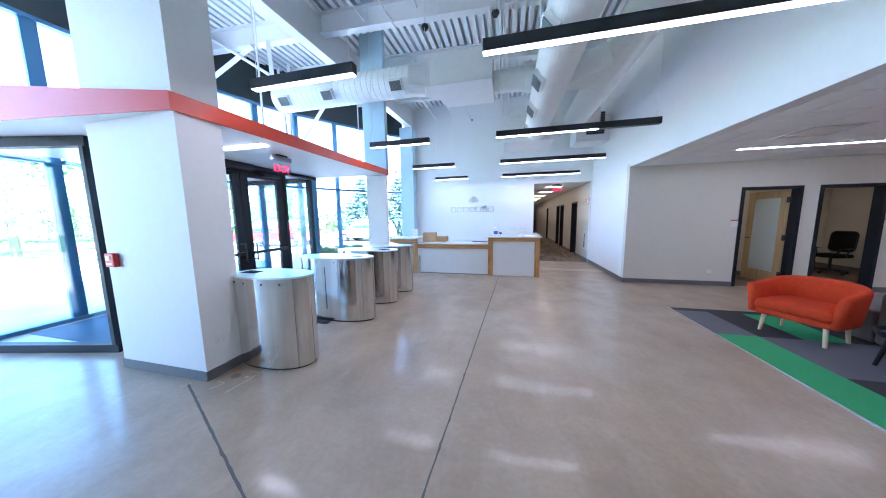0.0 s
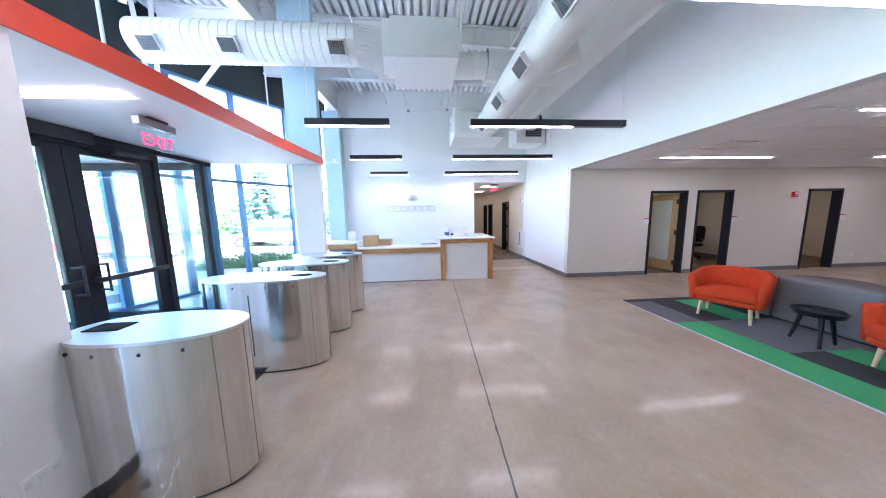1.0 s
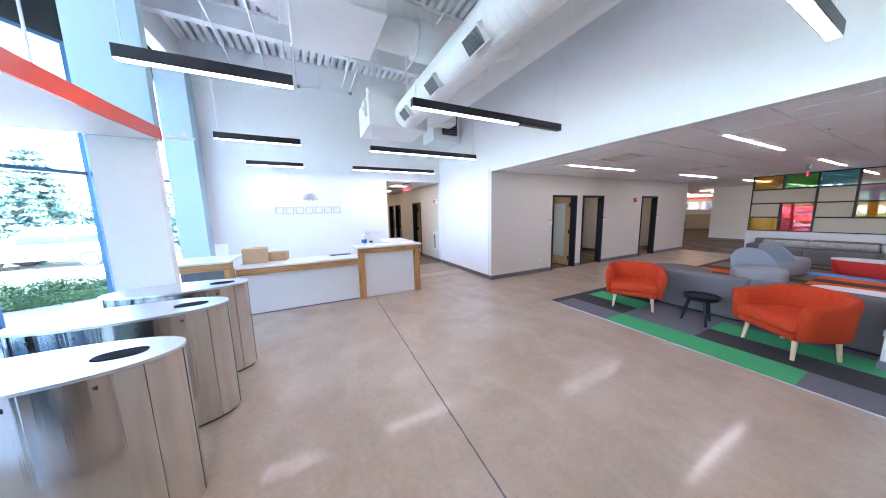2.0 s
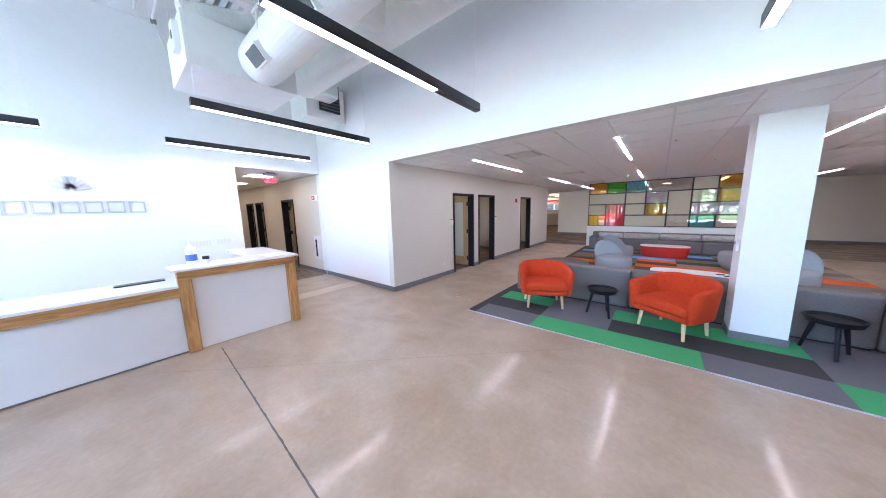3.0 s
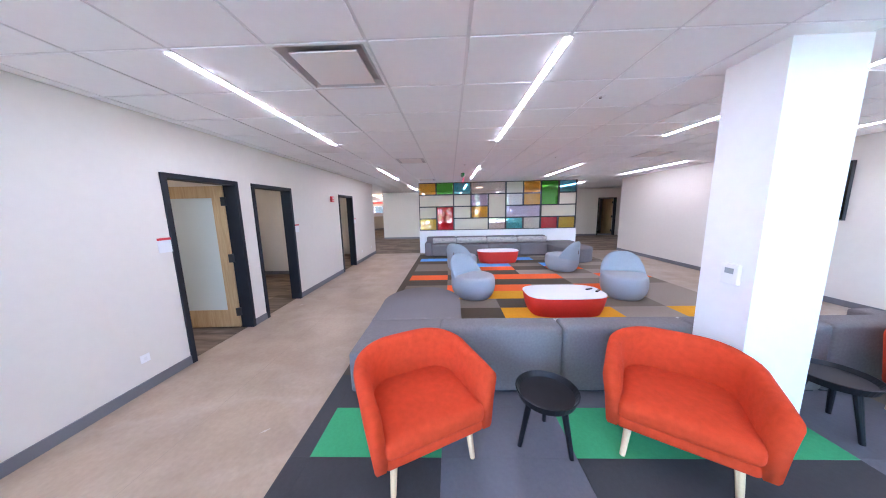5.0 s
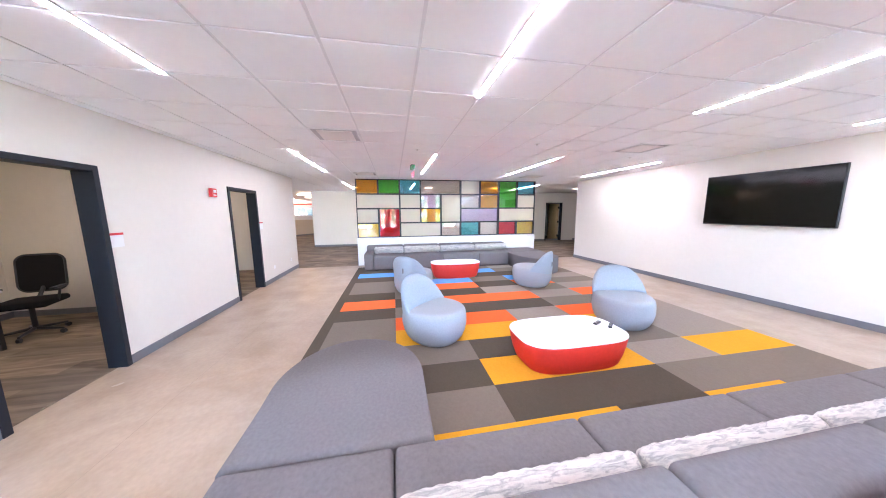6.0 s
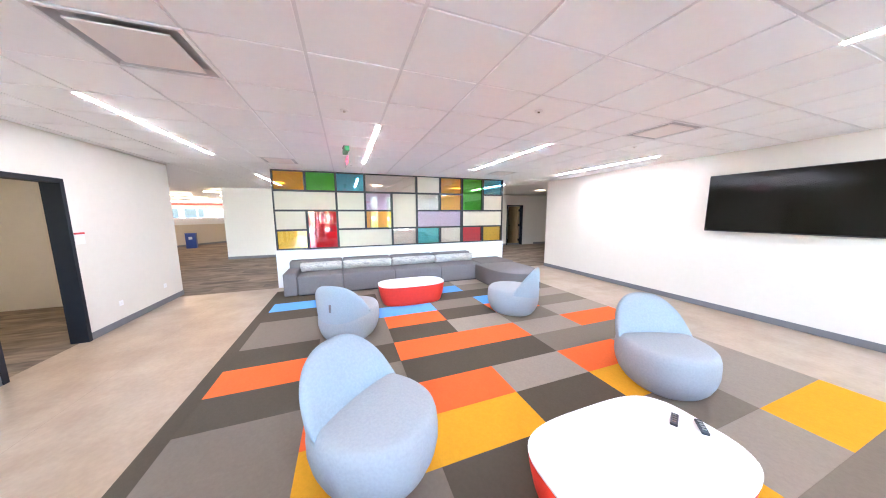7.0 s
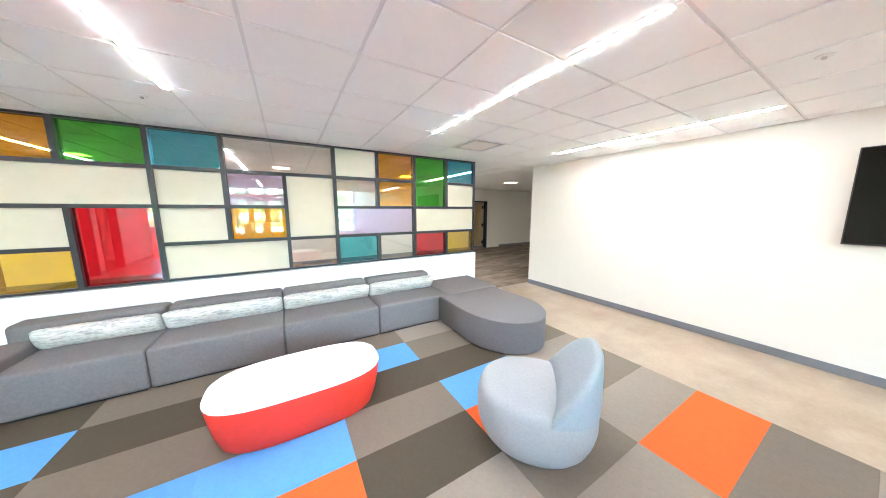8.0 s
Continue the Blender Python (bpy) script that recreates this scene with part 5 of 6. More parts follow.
for i, (a, b) in enumerate(ROOMDOORS):
    door_frame("door_%d" % (i + 1), a, b, "x", NORTH, 0.14)
door_leaf(pose(6.995, NORTH + 0.16, 0.004, 0, 0, 92))
for i, (a, b) in enumerate(HALLDOORS):
    door_frame("door_hall_%d" % (i + 1), a, b, "y", HALL_R, 0.15)
    if i < 3:
        door_leaf(pose(HALL_R + 0.19, b - 0.08, 0.004, 0, 0, 3), 0.8, solid=True)
door_frame("door_far", -3.93, -2.92, "y", 18.7, 0.15)
door_leaf(pose(18.9, -3.84, 0.004, 0, 0, 8), 0.8, solid=True)
baseboard("baseboard_rooms", ((EAST + 0.2, 11.594), (13.5, 11.594)), ((7.124, NORTH + 0.2), (7.124, 11.6)), ((7.256, NORTH + 0.2), (7.256, 11.6)), ((10.314, NORTH + 0.2), (10.314, 11.6)), ((10.446, NORTH + 0.2), (10.446, 11.6)))


def room_light(x, y, z, lx, ly, lit="panel"):
    t = thing(name, "flat recessed ceiling light panel, lit white", "ceiling light", "panel ceiling lights")
    part("trim", boxes((x - lx / 2 - 0.02, x + lx / 2 + 0.02, y - ly / 2 - 0.02, y + ly / 2 + 0.02, z - 0.006, z - 0.001)), M["steel_white"], t)
    part("diffuser", boxes((x - lx / 2, x + lx / 2, y - ly / 2, y + ly / 2, z - 0.01, z - 0.0065)), M[lit], t, "glowing white diffuser")


# unseen panels added to brighten the three small offices
for x in (5.6, 8.3, 11.2):
    room_light(x, 10.1, CEIL + 0.02, 0.6, 0.6)
for y in (12.5, 14.9, 17.3, 19.7, 22.1, 26.0):
    room_light(2.98, y, SOFFIT, 0.55, 0.55)


def task_chair(x, y, turn):
    t = thing("task_chair", "black mesh office chair on a five-star base", "chair", "office chairs", pose(x, y, 0.004, 0, 0, turn))
    for k in range(5):
        a = radians(72 * k)
        bm = bmesh.new()
        cyl(bm, (0, 0, 0.1), (0.29 * math.cos(a), 0.29 * math.sin(a), 0.07), 0.025, 0.014, 8)
        base = part("base_arm", bm, M["black"], t)
        bm = bmesh.new()
        c, s = math.cos(a), math.sin(a)
        cyl(bm, (0.29 * c - 0.015 * s, 0.29 * s + 0.015 * c, 0.03), (0.29 * c + 0.015 * s, 0.29 * s - 0.015 * c, 0.03), 0.03, segs=12)
        part("caster", bm, M["black"], base)
    bm = bmesh.new(); cyl(bm, (0, 0, 0.09), (0, 0, 0.42), 0.026, segs=12); part("column", bm, M["black"], t)
    bm = bmesh.new(); cushion(bm, -0.25, 0.25, -0.25, 0.25, 0.42, 0.5, 0.035, 0.01); part("seat", bm, M["blackfab"], t, smooth=True)
    bm = bmesh.new()
    obx = rounded(0.44, 0.52, 0.1, 5)
    for (p, q), (r_, s_) in zip(obx, obx[1:] + obx[:1]):
        cyl(bm, (-0.27 - 0.1 * (q / 0.52 + 0.5) * 0.6, p, 0.82 + q), (-0.27 - 0.1 * (s_ / 0.52 + 0.5) * 0.6, r_, 0.82 + s_), 0.014, segs=6)
    back = part("back_frame", bm, M["black"], t)
    bm = bmesh.new()
    ring = [(p * 0.98, q * 0.98) for p, q in obx]
    for d in (0.0, 0.006):
        vs = [bm.verts.new((-0.262 - d - 0.06 * (q / 0.52 + 0.5), p, 0.82 + q)) for p, q in ring]
        bm.faces.new(vs if d else vs[::-1])
    bm.verts.ensure_lookup_table()
    m_ = len(ring)
    for i in range(m_):
        bm.faces.new((bm.verts[i], bm.verts[(i + 1) % m_], bm.verts[m_ + (i + 1) % m_], bm.verts[m_ + i]))
    part("mesh", bm, M["blackfab"], back, "dark mesh")
    bm = bmesh.new(); cyl(bm, (-0.1, 0, 0.42), (-0.28, 0, 0.62), 0.022, segs=8); part("back_stem", bm, M["black"], t)
    for s in (-1, 1):
        bm = bmesh.new()
        cyl(bm, (0, s * 0.24, 0.45), (0.0, s * 0.28, 0.64), 0.014, segs=8)
        box(bm, -0.1, 0.14, s * 0.28 - 0.035, s * 0.28 + 0.035, 0.64, 0.665, bevel=0.008)
        part("armrest", bm, M["black"], t)


def work_desk(x0, x1, y0, y1, z=0.74):
    t = thing("work_desk", "white topped office desk on black legs", "desk", "office desks")
    part("desktop", boxes((x0, x1, y0, y1, z - 0.03, z), bevel=0.003), M["whitetop"], t)
    for x in (x0 + 0.04, x1 - 0.08):
        for y in (y0 + 0.04, y1 - 0.08):
            part("leg", boxes((x, x + 0.04, y, y + 0.04, 0.005, z - 0.031)), M["black"], t)


task_chair(9.45, 10.4, 200)
work_desk(8.55, 9.05, 10.2, 11.5)
work_desk(4.3, 5.0, 10.0, 11.5)
plate(8.95, 9.07, 11.592, 11.599, 0.4, 0.48, 2, "x")
plate(9.12, 9.24, 11.592, 11.599, 0.4, 0.48, 2, "x")
task_chair(20.0, -3.25, 200)
# side wall added to stop light leaking into the room behind the far door
slab("wall_far_room_side", 18.85, 21.6, -2.6, -2.48, 0, CEIL, M["cream"], "added grey-white side wall that keeps the far room dim", "wall")
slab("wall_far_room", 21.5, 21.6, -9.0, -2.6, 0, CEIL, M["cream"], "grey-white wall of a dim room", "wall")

# ---- open office beyond the lounge ----
M["panelfab"] = material("cream_partition", (0.55, 0.48, 0.38), 0.9, bump=0.4, scale=20, fine=0.06)


def cubicle(p, q, h=1.15):
    t = thing("cubicle_partition", "cream fabric cubicle partition with a white upper panel", "partition", "cubicle partitions")
    bm = bmesh.new(); obox(bm, p, q, 0.07, 0.1, h); part("panel", bm, M["panelfab"], t)
    bm = bmesh.new(); obox(bm, p, q, 0.074, 0.003, 0.1); part("kick_strip", bm, M["base"], t)
    bm = bmesh.new(); obox(bm, p, q, 0.08, h, h + 0.025); part("cap", bm, M["laminate"], t)
    bm = bmesh.new(); obox(bm, p, q, 0.012, h + 0.025, h + 0.3); part("pane", bm, M["laminate"], t, "white upper panel")


pts = [(22.6, 15.6), (23.6, 13.75), (25.1, 12.75), (26.6, 11.7), (28.1, 10.6)]
for a, b in zip(pts, pts[1:]):
    cubicle(a, b)
for dx, dy in ((3.0, 2.2), (5.5, 4.0)):
    for a, b in zip(pts, pts[1:]):
        cubicle((a[0] + dx, a[1] + dy), (b[0] + dx, b[1] + dy))
t = thing("recycling_bin", "tall blue plastic recycling bin with a white emblem", "bin", m=pose(23.5, 12.4, 0.004, 0, 0, 10))
bm = bmesh.new(); box(bm, -0.14, 0.14, -0.2, 0.2, 0, 0.72, bevel=0.02); part("tub", bm, material("blue_plastic", (0.014, 0.04, 0.2), 0.4), t)
bm = bmesh.new(); box(bm, -0.15, 0.15, -0.21, 0.21, 0.72, 0.76, bevel=0.01); part("lid", bm, material("blue_plastic_lid", (0.02, 0.06, 0.25), 0.4), t)
part("emblem", boxes((-0.146, -0.141, -0.07, 0.07, 0.45, 0.58)), M["whitetop"], t, "plain white emblem")
t = thing("office_printer", "pale grey floor-standing printer with open shelves", "printer", m=pose(22.9, 14.9, 0.004, 0, 0, 35))
part("cabinet", boxes((-0.3, 0.3, -0.35, -0.31, 0, 1.05), (-0.3, 0.3, 0.31, 0.35, 0, 1.05), (-0.3, 0.3, -0.31, 0.31, 1.0, 1.05), (0.25, 0.3, -0.31, 0.31, 0.02, 1.0)), M["laminate"], t)
for z in (0.1, 0.42, 0.72):
    part("tray", boxes((-0.29, 0.25, -0.305, 0.305, z, z + 0.03)), M["laminate"], t)
part("feet", boxes((-0.28, 0.28, -0.33, 0.33, 0.0, 0.02)), M["black"], t)
def office_light(x, y):
    t = thing("hanging_office_light", "slim linear office light hung just under the ceiling, lit warm white", "ceiling light", "linear office lights")
    part("diffuser", boxes((x - 0.06, x + 0.06, y - 0.7, y + 0.7, CEIL - 0.1, CEIL - 0.05), bevel=0.01), M["officepanel"], t, "glowing diffuser")
    for d in (-0.5, 0.5):
        bm = bmesh.new(); cyl(bm, (x, y + d, CEIL - 0.051), (x, y + d, CEIL + 0.031), 0.006, segs=6); part("hanger", bm, M["steel_white"], t)


for k in range(5):
    for j in range(5):
        office_light(20.0 + 2.6 * k, 9.6 + 2.5 * j + 0.4 * k)
office_light(17.2, 13.0)
for y in (1.0, 4.0, 7.0, -3.0, -6.5):
    room_light(16.3, y, CEIL if -0.8 < y < 8.3 else CEIL + 0.03, 0.3, 0.3, "officepanel")
# pane colour darkened only to hold back the over-bright daylight outside
M["officeglass"] = glass("dimmed_office_glass", (0.11, 0.13, 0.145))
for k in range(10):
    y0 = 2.0 + 2.2 * k
    w = thing("window_office_%d" % (k + 1), "wide office window in a white wall", "window", "office windows", kind="structure")
    part("pane", boxes((33.9, 33.91, y0 + 0.05, y0 + 2.15, 1.0, 2.15)), M["officeglass"], w).visible_shadow = False
    part("frame", boxes((33.8, 34.0, y0 - 0.25, y0 + 0.05, 0.95, 2.2), (33.85, 33.95, y0 + 0.05, y0 + 2.15, 0.95, 1.0), (33.85, 33.95, y0 + 0.05, y0 + 2.15, 2.15, 2.2), (33.86, 33.94, y0 + 1.08, y0 + 1.12, 1.0, 2.15)), M["wall"], w)
bm = bmesh.new(); cyl(bm, (33.55, -8.99, 2.5), (33.55, 23.84, 2.5), 0.08, segs=10)
tagged(part("sprinkler_pipe", bm, M["redband"]), "red sprinkler main pipe under the ceiling", "pipe")
slab("wall_office_south_fill", 33.8, 34.0, -14.0, 1.75, 0.95, 2.2, M["wall"], "white wall beside the office windows", "wall")

# ---- vestibule ----
vest = thing("vestibule_doors", "dark framed glass entrance doors with push bars", "door", kind="structure")
VX = -3.17
def vbox(name, y0, y1, z0, z1, mat, parent=vest, dx=0.05, label=""):
    return part(name, boxes((VX - dx, VX + dx, y0, y1, z0, z1), bevel=0.003 if dx > 0.02 else 0), mat, parent, label)
vbox("header", 3.5, 6.9, 2.49, 2.555, M["frame"], dx=0.06)
vbox("operator_box", 4.0, 5.25, 2.43, 2.553, M["black"], dx=0.125, label="black door operator housing")
vbox("door_closer", 5.46, 5.8, 2.385, 2.43, M["black"], dx=0.1, label="slim black door closer")
vbox("jamb", 5.925, 6.0, 0.003, 2.489, M["frame"])
vbox("jamb", 4.0, 4.1, 0.003, 2.489, M["frame"])
vbox("jamb", 6.66, 6.74, 0.003, 2.489, M["frame"], dx=0.05)
vbox("corner_post", 6.8, 6.9, 0.003, 2.489, M["glareframe"], dx=0.05, label="aluminium corner post coloured with blue window glare")
vbox("corner_pane", 6.741, 6.799, 0.081, 2.488, M["glass"], dx=0.006).visible_shadow = False
vbox("transom", 4.1, 5.925, 2.4, 2.489, M["frame"], dx=0.045)
vbox("sidelight_sill", 6.0, 6.66, 0.003, 0.08, M["frame"])
vbox("sidelight_pane", 6.001, 6.659, 0.081, 2.488, M["glass"], dx=0.006).visible_shadow = False
vbox("sidelight_pane", 3.5, 3.999, 0.081, 2.488, M["glass"], dx=0.006).visible_shadow = False
for y0, y1, hinge in ((4.11, 5.046, 0), (5.052, 5.92, 1)):
    leaf = vbox("leaf", y0, y0 + 0.135, 0.01, 2.395, M["frame"], dx=0.03)
    for a, b, z0, z1 in ((y1 - 0.135, y1, 0.01, 2.395), (y0 + 0.136, y1 - 0.136, 0.01, 0.25), (y0 + 0.136, y1 - 0.136, 2.335, 2.395)):
        vbox("stile", a, b, z0, z1, M["frame"], leaf, 0.029)
    vbox("pane", y0 + 0.136, y1 - 0.136, 0.251, 2.334, M["glass"], leaf, 0.006).visible_shadow = False
    part("push_bar", boxes((VX + 0.06, VX + 0.1, y0 + 0.05, y1 - 0.05, 0.985, 1.04), (VX + 0.03, VX + 0.06, y0 + 0.05, y0 + 0.11, 0.985, 1.04), (VX + 0.03, VX + 0.06, y1 - 0.11, y1 - 0.05, 0.985, 1.04)), M["black"], leaf, "black push bar")
    bm = bmesh.new()
    hy = y1 - 0.1 if hinge == 0 else y0 + 0.1
    for z in (0.9, 1.18):
        cyl(bm, (VX + 0.03, hy, z), (VX + 0.14, hy, z), 0.012, segs=8)
    cyl(bm, (VX + 0.14, hy, 0.88), (VX + 0.14, hy, 1.2), 0.012, segs=8)
    part("pull", bm, M["black"], leaf, "black pull handle")


def glass_side(name, p, q, posts):
    t = thing(name, "glass vestibule side with slim metal posts", "glazing", "vestibule sides", kind="structure")
    bm = bmesh.new(); obox(bm, p, q, 0.012, 0.1, 2.44); part("pane", bm, M["glass"], t).visible_shadow = False
    for z0, z1, nm in ((0.003, 0.1, "sill"), (2.44, 2.55, "head")):
        bm = bmesh.new(); obox(bm, p, q, 0.09, z0, z1); part(nm, bm, M["frame"], t)
    for f in posts:
        c = Vector(p).lerp(Vector(q), f)
        bm = bmesh.new(); box(bm, c.x - 0.035, c.x + 0.035, c.y - 0.05, c.y + 0.05, 0.1, 2.44); part("post", bm, M["frame"] if f < 0.03 else M["glareframe"], t)


glass_side("glazing_south", (-3.3, 3.46), (-5.42, 2.98), (0.016,))
glass_side("glazing_north", (-3.24, 6.86), (-5.2, 6.86), (0.016,))
slab("vestibule_carpet", -5.38, -3.26, 3.5, 6.8, 0.0, 0.006, M["vestmat"], "dark blue-grey vestibule carpet", "carpet floor")
t = thing("bucket", "tall white plastic bucket with a printed band on the pavement", "bucket", m=pose(-5.62, 7.5, -0.06))
bm = bmesh.new(); cyl(bm, (0, 0, 0), (0, 0, 0.5), 0.18, 0.215, 24); part("pail", bm, M["laminate"], t)
bm = bmesh.new(); cyl(bm, (0, 0, 0.15), (0, 0, 0.32), 0.192, 0.2045, 24); part("print_band", bm, M["base"], t, "dark printed band")
t = thing("canopy_light", "narrow lit strip light in the canopy", "ceiling light")
part("diffuser", boxes((-2.5, -1.78, 4.28, 4.36, 2.546, 2.556)), M["strip"], t, "glowing white diffuser")

# ---- ducts and pipes under the roof ----
def tube(bm, p, q, r, rib=0.12, segs=32):
    """A spiral duct from p to q: a tube with a low seam at each rib."""
    p, q = Vector(p), Vector(q)
    d = q - p
    rot = d.to_track_quat("Z", "Y").to_matrix()
    n = max(1, int(d.length / rib))
    rows = []
    for i in range(n):
        s0 = d.length * i / n
        for o, rr in ((0.0, r + 0.006), (0.012, r + 0.006), (0.02, r)):
            rows.append((s0 + o, rr))
    rows.append((d.length, r))
    rings = [[bm.verts.new(p + rot @ Vector((rr * math.cos(2 * math.pi * k / segs), rr * math.sin(2 * math.pi * k / segs), s))) for k in range(segs)] for s, rr in rows]
    for a, b in zip(rings, rings[1:]):
        for k in range(segs):
            bm.faces.new((a[k], a[(k + 1) % segs], b[(k + 1) % segs], b[k]))
    bm.faces.new(list(reversed(rings[0]))); bm.faces.new(rings[-1])




def grille(m, w, h, parent):
    g = part("grille", boxes((-w / 2, w / 2, -0.012, 0.0, -h / 2, -h / 2 + 0.02), (-w / 2, w / 2, -0.012, 0.0, h / 2 - 0.02, h / 2), (-w / 2, -w / 2 + 0.02, -0.012, 0.0, -h / 2 + 0.02, h / 2 - 0.02), (w / 2 - 0.02, w / 2, -0.012, 0.0, -h / 2 + 0.02, h / 2 - 0.02)), M["duct"], parent, "white register frame")
    g.matrix_basis = m @ Matrix.Translation((0, -0.05, 0))
    part("collar", boxes((-w / 2 + 0.004, w / 2 - 0.004, 0.0, 0.1, -h / 2 + 0.004, h / 2 - 0.004)), M["duct"], g)
    part("throat", boxes((-w / 2 + 0.02, w / 2 - 0.02, -0.004, -0.001, -h / 2 + 0.02, h / 2 - 0.02)), M["base"], g, "dark register opening")
    n = 9
    for k in range(n):
        x = -w / 2 + 0.03 + (w - 0.06) * k / (n - 1)
        part("slat", boxes((x - 0.004, x + 0.004, -0.03, -0.0045, -h / 2 + 0.02, h / 2 - 0.02)), M["slat"], g)


duct = thing("spiral_duct", "white painted spiral air duct with three registers", "duct", "air ducts")
bm = bmesh.new(); tube(bm, (-3.66, 6.62, 4.24), (-0.55, 6.62, 4.24), 0.27); part("tube", bm, M["duct"], duct, smooth=False)
for x in (-3.33, -2.29, -0.8):
    grille(pose(x, 6.62 - 0.262 * math.cos(radians(38)) - 0.02, 4.24 - 0.262 * math.sin(radians(38)) + 0.02, 38, 0, 0), 0.26, 0.2, duct)
bm = bmesh.new()
ra = [bm.verts.new((-0.55, 6.62 + 0.275 * math.cos(2 * math.pi * k / 32), 4.24 + 0.275 * math.sin(2 * math.pi * k / 32))) for k in range(32)]
rb = []
for k in range(32):
    c, s = math.cos(2 * math.pi * k / 32), math.sin(2 * math.pi * k / 32)
    f = 0.255 / max(abs(c), abs(s))
    rb.append(bm.verts.new((-0.161, 6.76 + f * c, 4.28 + f * s)))
for k in range(32):
    bm.faces.new((ra[k], ra[(k + 1) % 32], rb[(k + 1) % 32], rb[k]))
bmesh.ops.recalc_face_normals(bm, faces=bm.faces)
part("transition", bm, M["duct"], duct)
unit = thing("air_unit", "large white painted air handling box under the roof", "air unit")
part("casing", boxes((-0.035, 0.985, 6.42, 7.46, 4.0, 4.56), bevel=0.006), M["duct"], unit)
part("bottom_flange", boxes((-0.042, 0.992, 6.413, 7.467, 4.03, 4.045)), M["duct"], unit)
part("inlet_collar", boxes((-0.16, -0.036, 6.46, 7.1, 4.02, 4.54), bevel=0.004), M["duct"], unit)
bm = bmesh.new(); tube(bm, (0.986, 7.05, 4.2), (1.55, 7.05, 4.22), 0.2, 0.4, 28); tube(bm, (1.55, 7.05, 4.22), (2.98, 7.05, 4.16), 0.255, 0.5, 28)
part("outlet", bm, M["duct"], unit, "wide white cross duct")
for x, y in ((0.05, 6.48), (0.95, 6.48), (0.05, 7.5), (0.95, 7.5)):
    bm = bmesh.new(); cyl(bm, (x, y, 4.56), (x, y, DECK + 0.02), 0.006, segs=6); part("hanger", bm, M["steel_white"], unit)
duct = thing("spiral_duct", "wide white spiral air duct running along the lobby", "duct", "air ducts")
bm = bmesh.new(); tube(bm, (1.92, 1.4, 3.68), (1.92, 8.455, 3.68), 0.265, 0.12, 40); part("tube", bm, M["duct"], duct)
for y in (3.4, 4.55, 5.65, 6.72, 7.9):
    grille(pose(1.92 - 0.262 * math.cos(radians(38)), y, 3.68 - 0.262 * math.sin(radians(38)), 38, 0, -90), 0.32, 0.2, duct)
for y in (2.6, 5.1, 7.7):
    bm = bmesh.new(); cyl(bm, (1.65, y, 3.68), (1.65, y, DECK + 0.02), 0.006, segs=6); cyl(bm, (2.19, y, 3.68), (2.19, y, DECK + 0.02), 0.006, segs=6); part("hanger", bm, M["steel_white"], duct)
unit = thing("air_unit", "white painted fan box at the duct end", "air unit")
part("casing", boxes((1.15, 2.35, 8.46, 9.5, 3.42, 3.98), bevel=0.006), M["duct"], unit)
part("control_box", boxes((1.09, 1.149, 8.6, 8.78, 3.6, 3.9), bevel=0.004), M["duct"], unit)
part("status_plate", boxes((1.084, 1.0895, 8.66, 8.72, 3.72, 3.8)), M["base"], unit)
bm = bmesh.new(); tube(bm, (1.19, 8.62, 4.0), (1.9, 8.6, 4.2), 0.125, 0.06, 24); part("flexible_duct", bm, M["duct"], unit)
for x, y in ((1.2, 8.5), (2.3, 9.45), (1.2, 9.45)):
    bm = bmesh.new(); cyl(bm, (x, y, 3.98), (x, y, DECK + 0.02), 0.006, segs=6); part("hanger", bm, M["steel_white"], unit)
duct = thing("spiral_duct", "white spiral air duct beside the tall wall", "duct", "air ducts")
bm = bmesh.new(); tube(bm, (2.98, 1.0, 4.13), (2.98, 9.55, 4.13), 0.27, 0.14, 40); part("tube", bm, M["duct"], duct)
part("outlet_box", boxes((3.1, 3.93, 9.78, 10.5, 3.63, 4.3), bevel=0.005), M["duct"], duct)
part("elbow", boxes((2.8, 3.6, 9.4, 9.779, 3.95, 4.4), bevel=0.05), M["duct"], duct)
lv = part("louvre_frame", boxes((3.36, 3.8, 9.735, 9.779, 3.8, 4.36)), M["black"], duct, "black outlet louvre")
for k in range(8):
    part("slat", boxes((3.38, 3.78, 9.722, 9.734, 3.83 + k * 0.065, 3.86 + k * 0.065)), M["base"], lv)
for y in (3.0, 6.0, 9.0):
    bm = bmesh.new(); cyl(bm, (2.98, y, 4.39), (2.98, y, DECK + 0.02), 0.008, segs=6); part("hanger", bm, M["steel_white"], duct)
bm = bmesh.new(); tube(bm, (2.1, 6.3, 3.8), (2.85, 6.3, 4.1), 0.17, 0.12, 28)
part("branch", bm, M["duct"], duct)


def pipe(p, q, r=0.013, label="thin white painted conduit under the roof"):
    bm = bmesh.new()
    cyl(bm, p, q, r, segs=8)
    tagged(part("conduit", bm, M["steel_white"]), label, "conduit", "roof conduits")


for x, y0, y1, z in ((-1.27, 0.5, 6.12, 5.12), (-1.29, 8.3, BACK - 0.05, 5.1), (-0.79, 0.5, 7.72, 5.1), (-0.66, 8.2, 11.0, 5.12), (-0.25, 0.5, 6.08, 5.12), (0.35, 0.5, 5.5, 5.09), (-0.05, 8.3, BACK - 0.02, 5.02), (1.05, 0.6, BACK - 0.04, 5.12), (1.11, 0.6, 7.6, 5.12), (1.17, 0.6, 7.6, 5.12), (1.25, 8.2, BACK - 0.03, 5.06), (2.35, 0.8, 10.2, 5.13)):
    pipe((x, y0, z), (x, y1, z), 0.016)
for x in (1.08, 1.13, 1.2, 1.24):
    pipe((x, 7.75, 3.98), (x, 7.75, DECK + 0.02), 0.011)
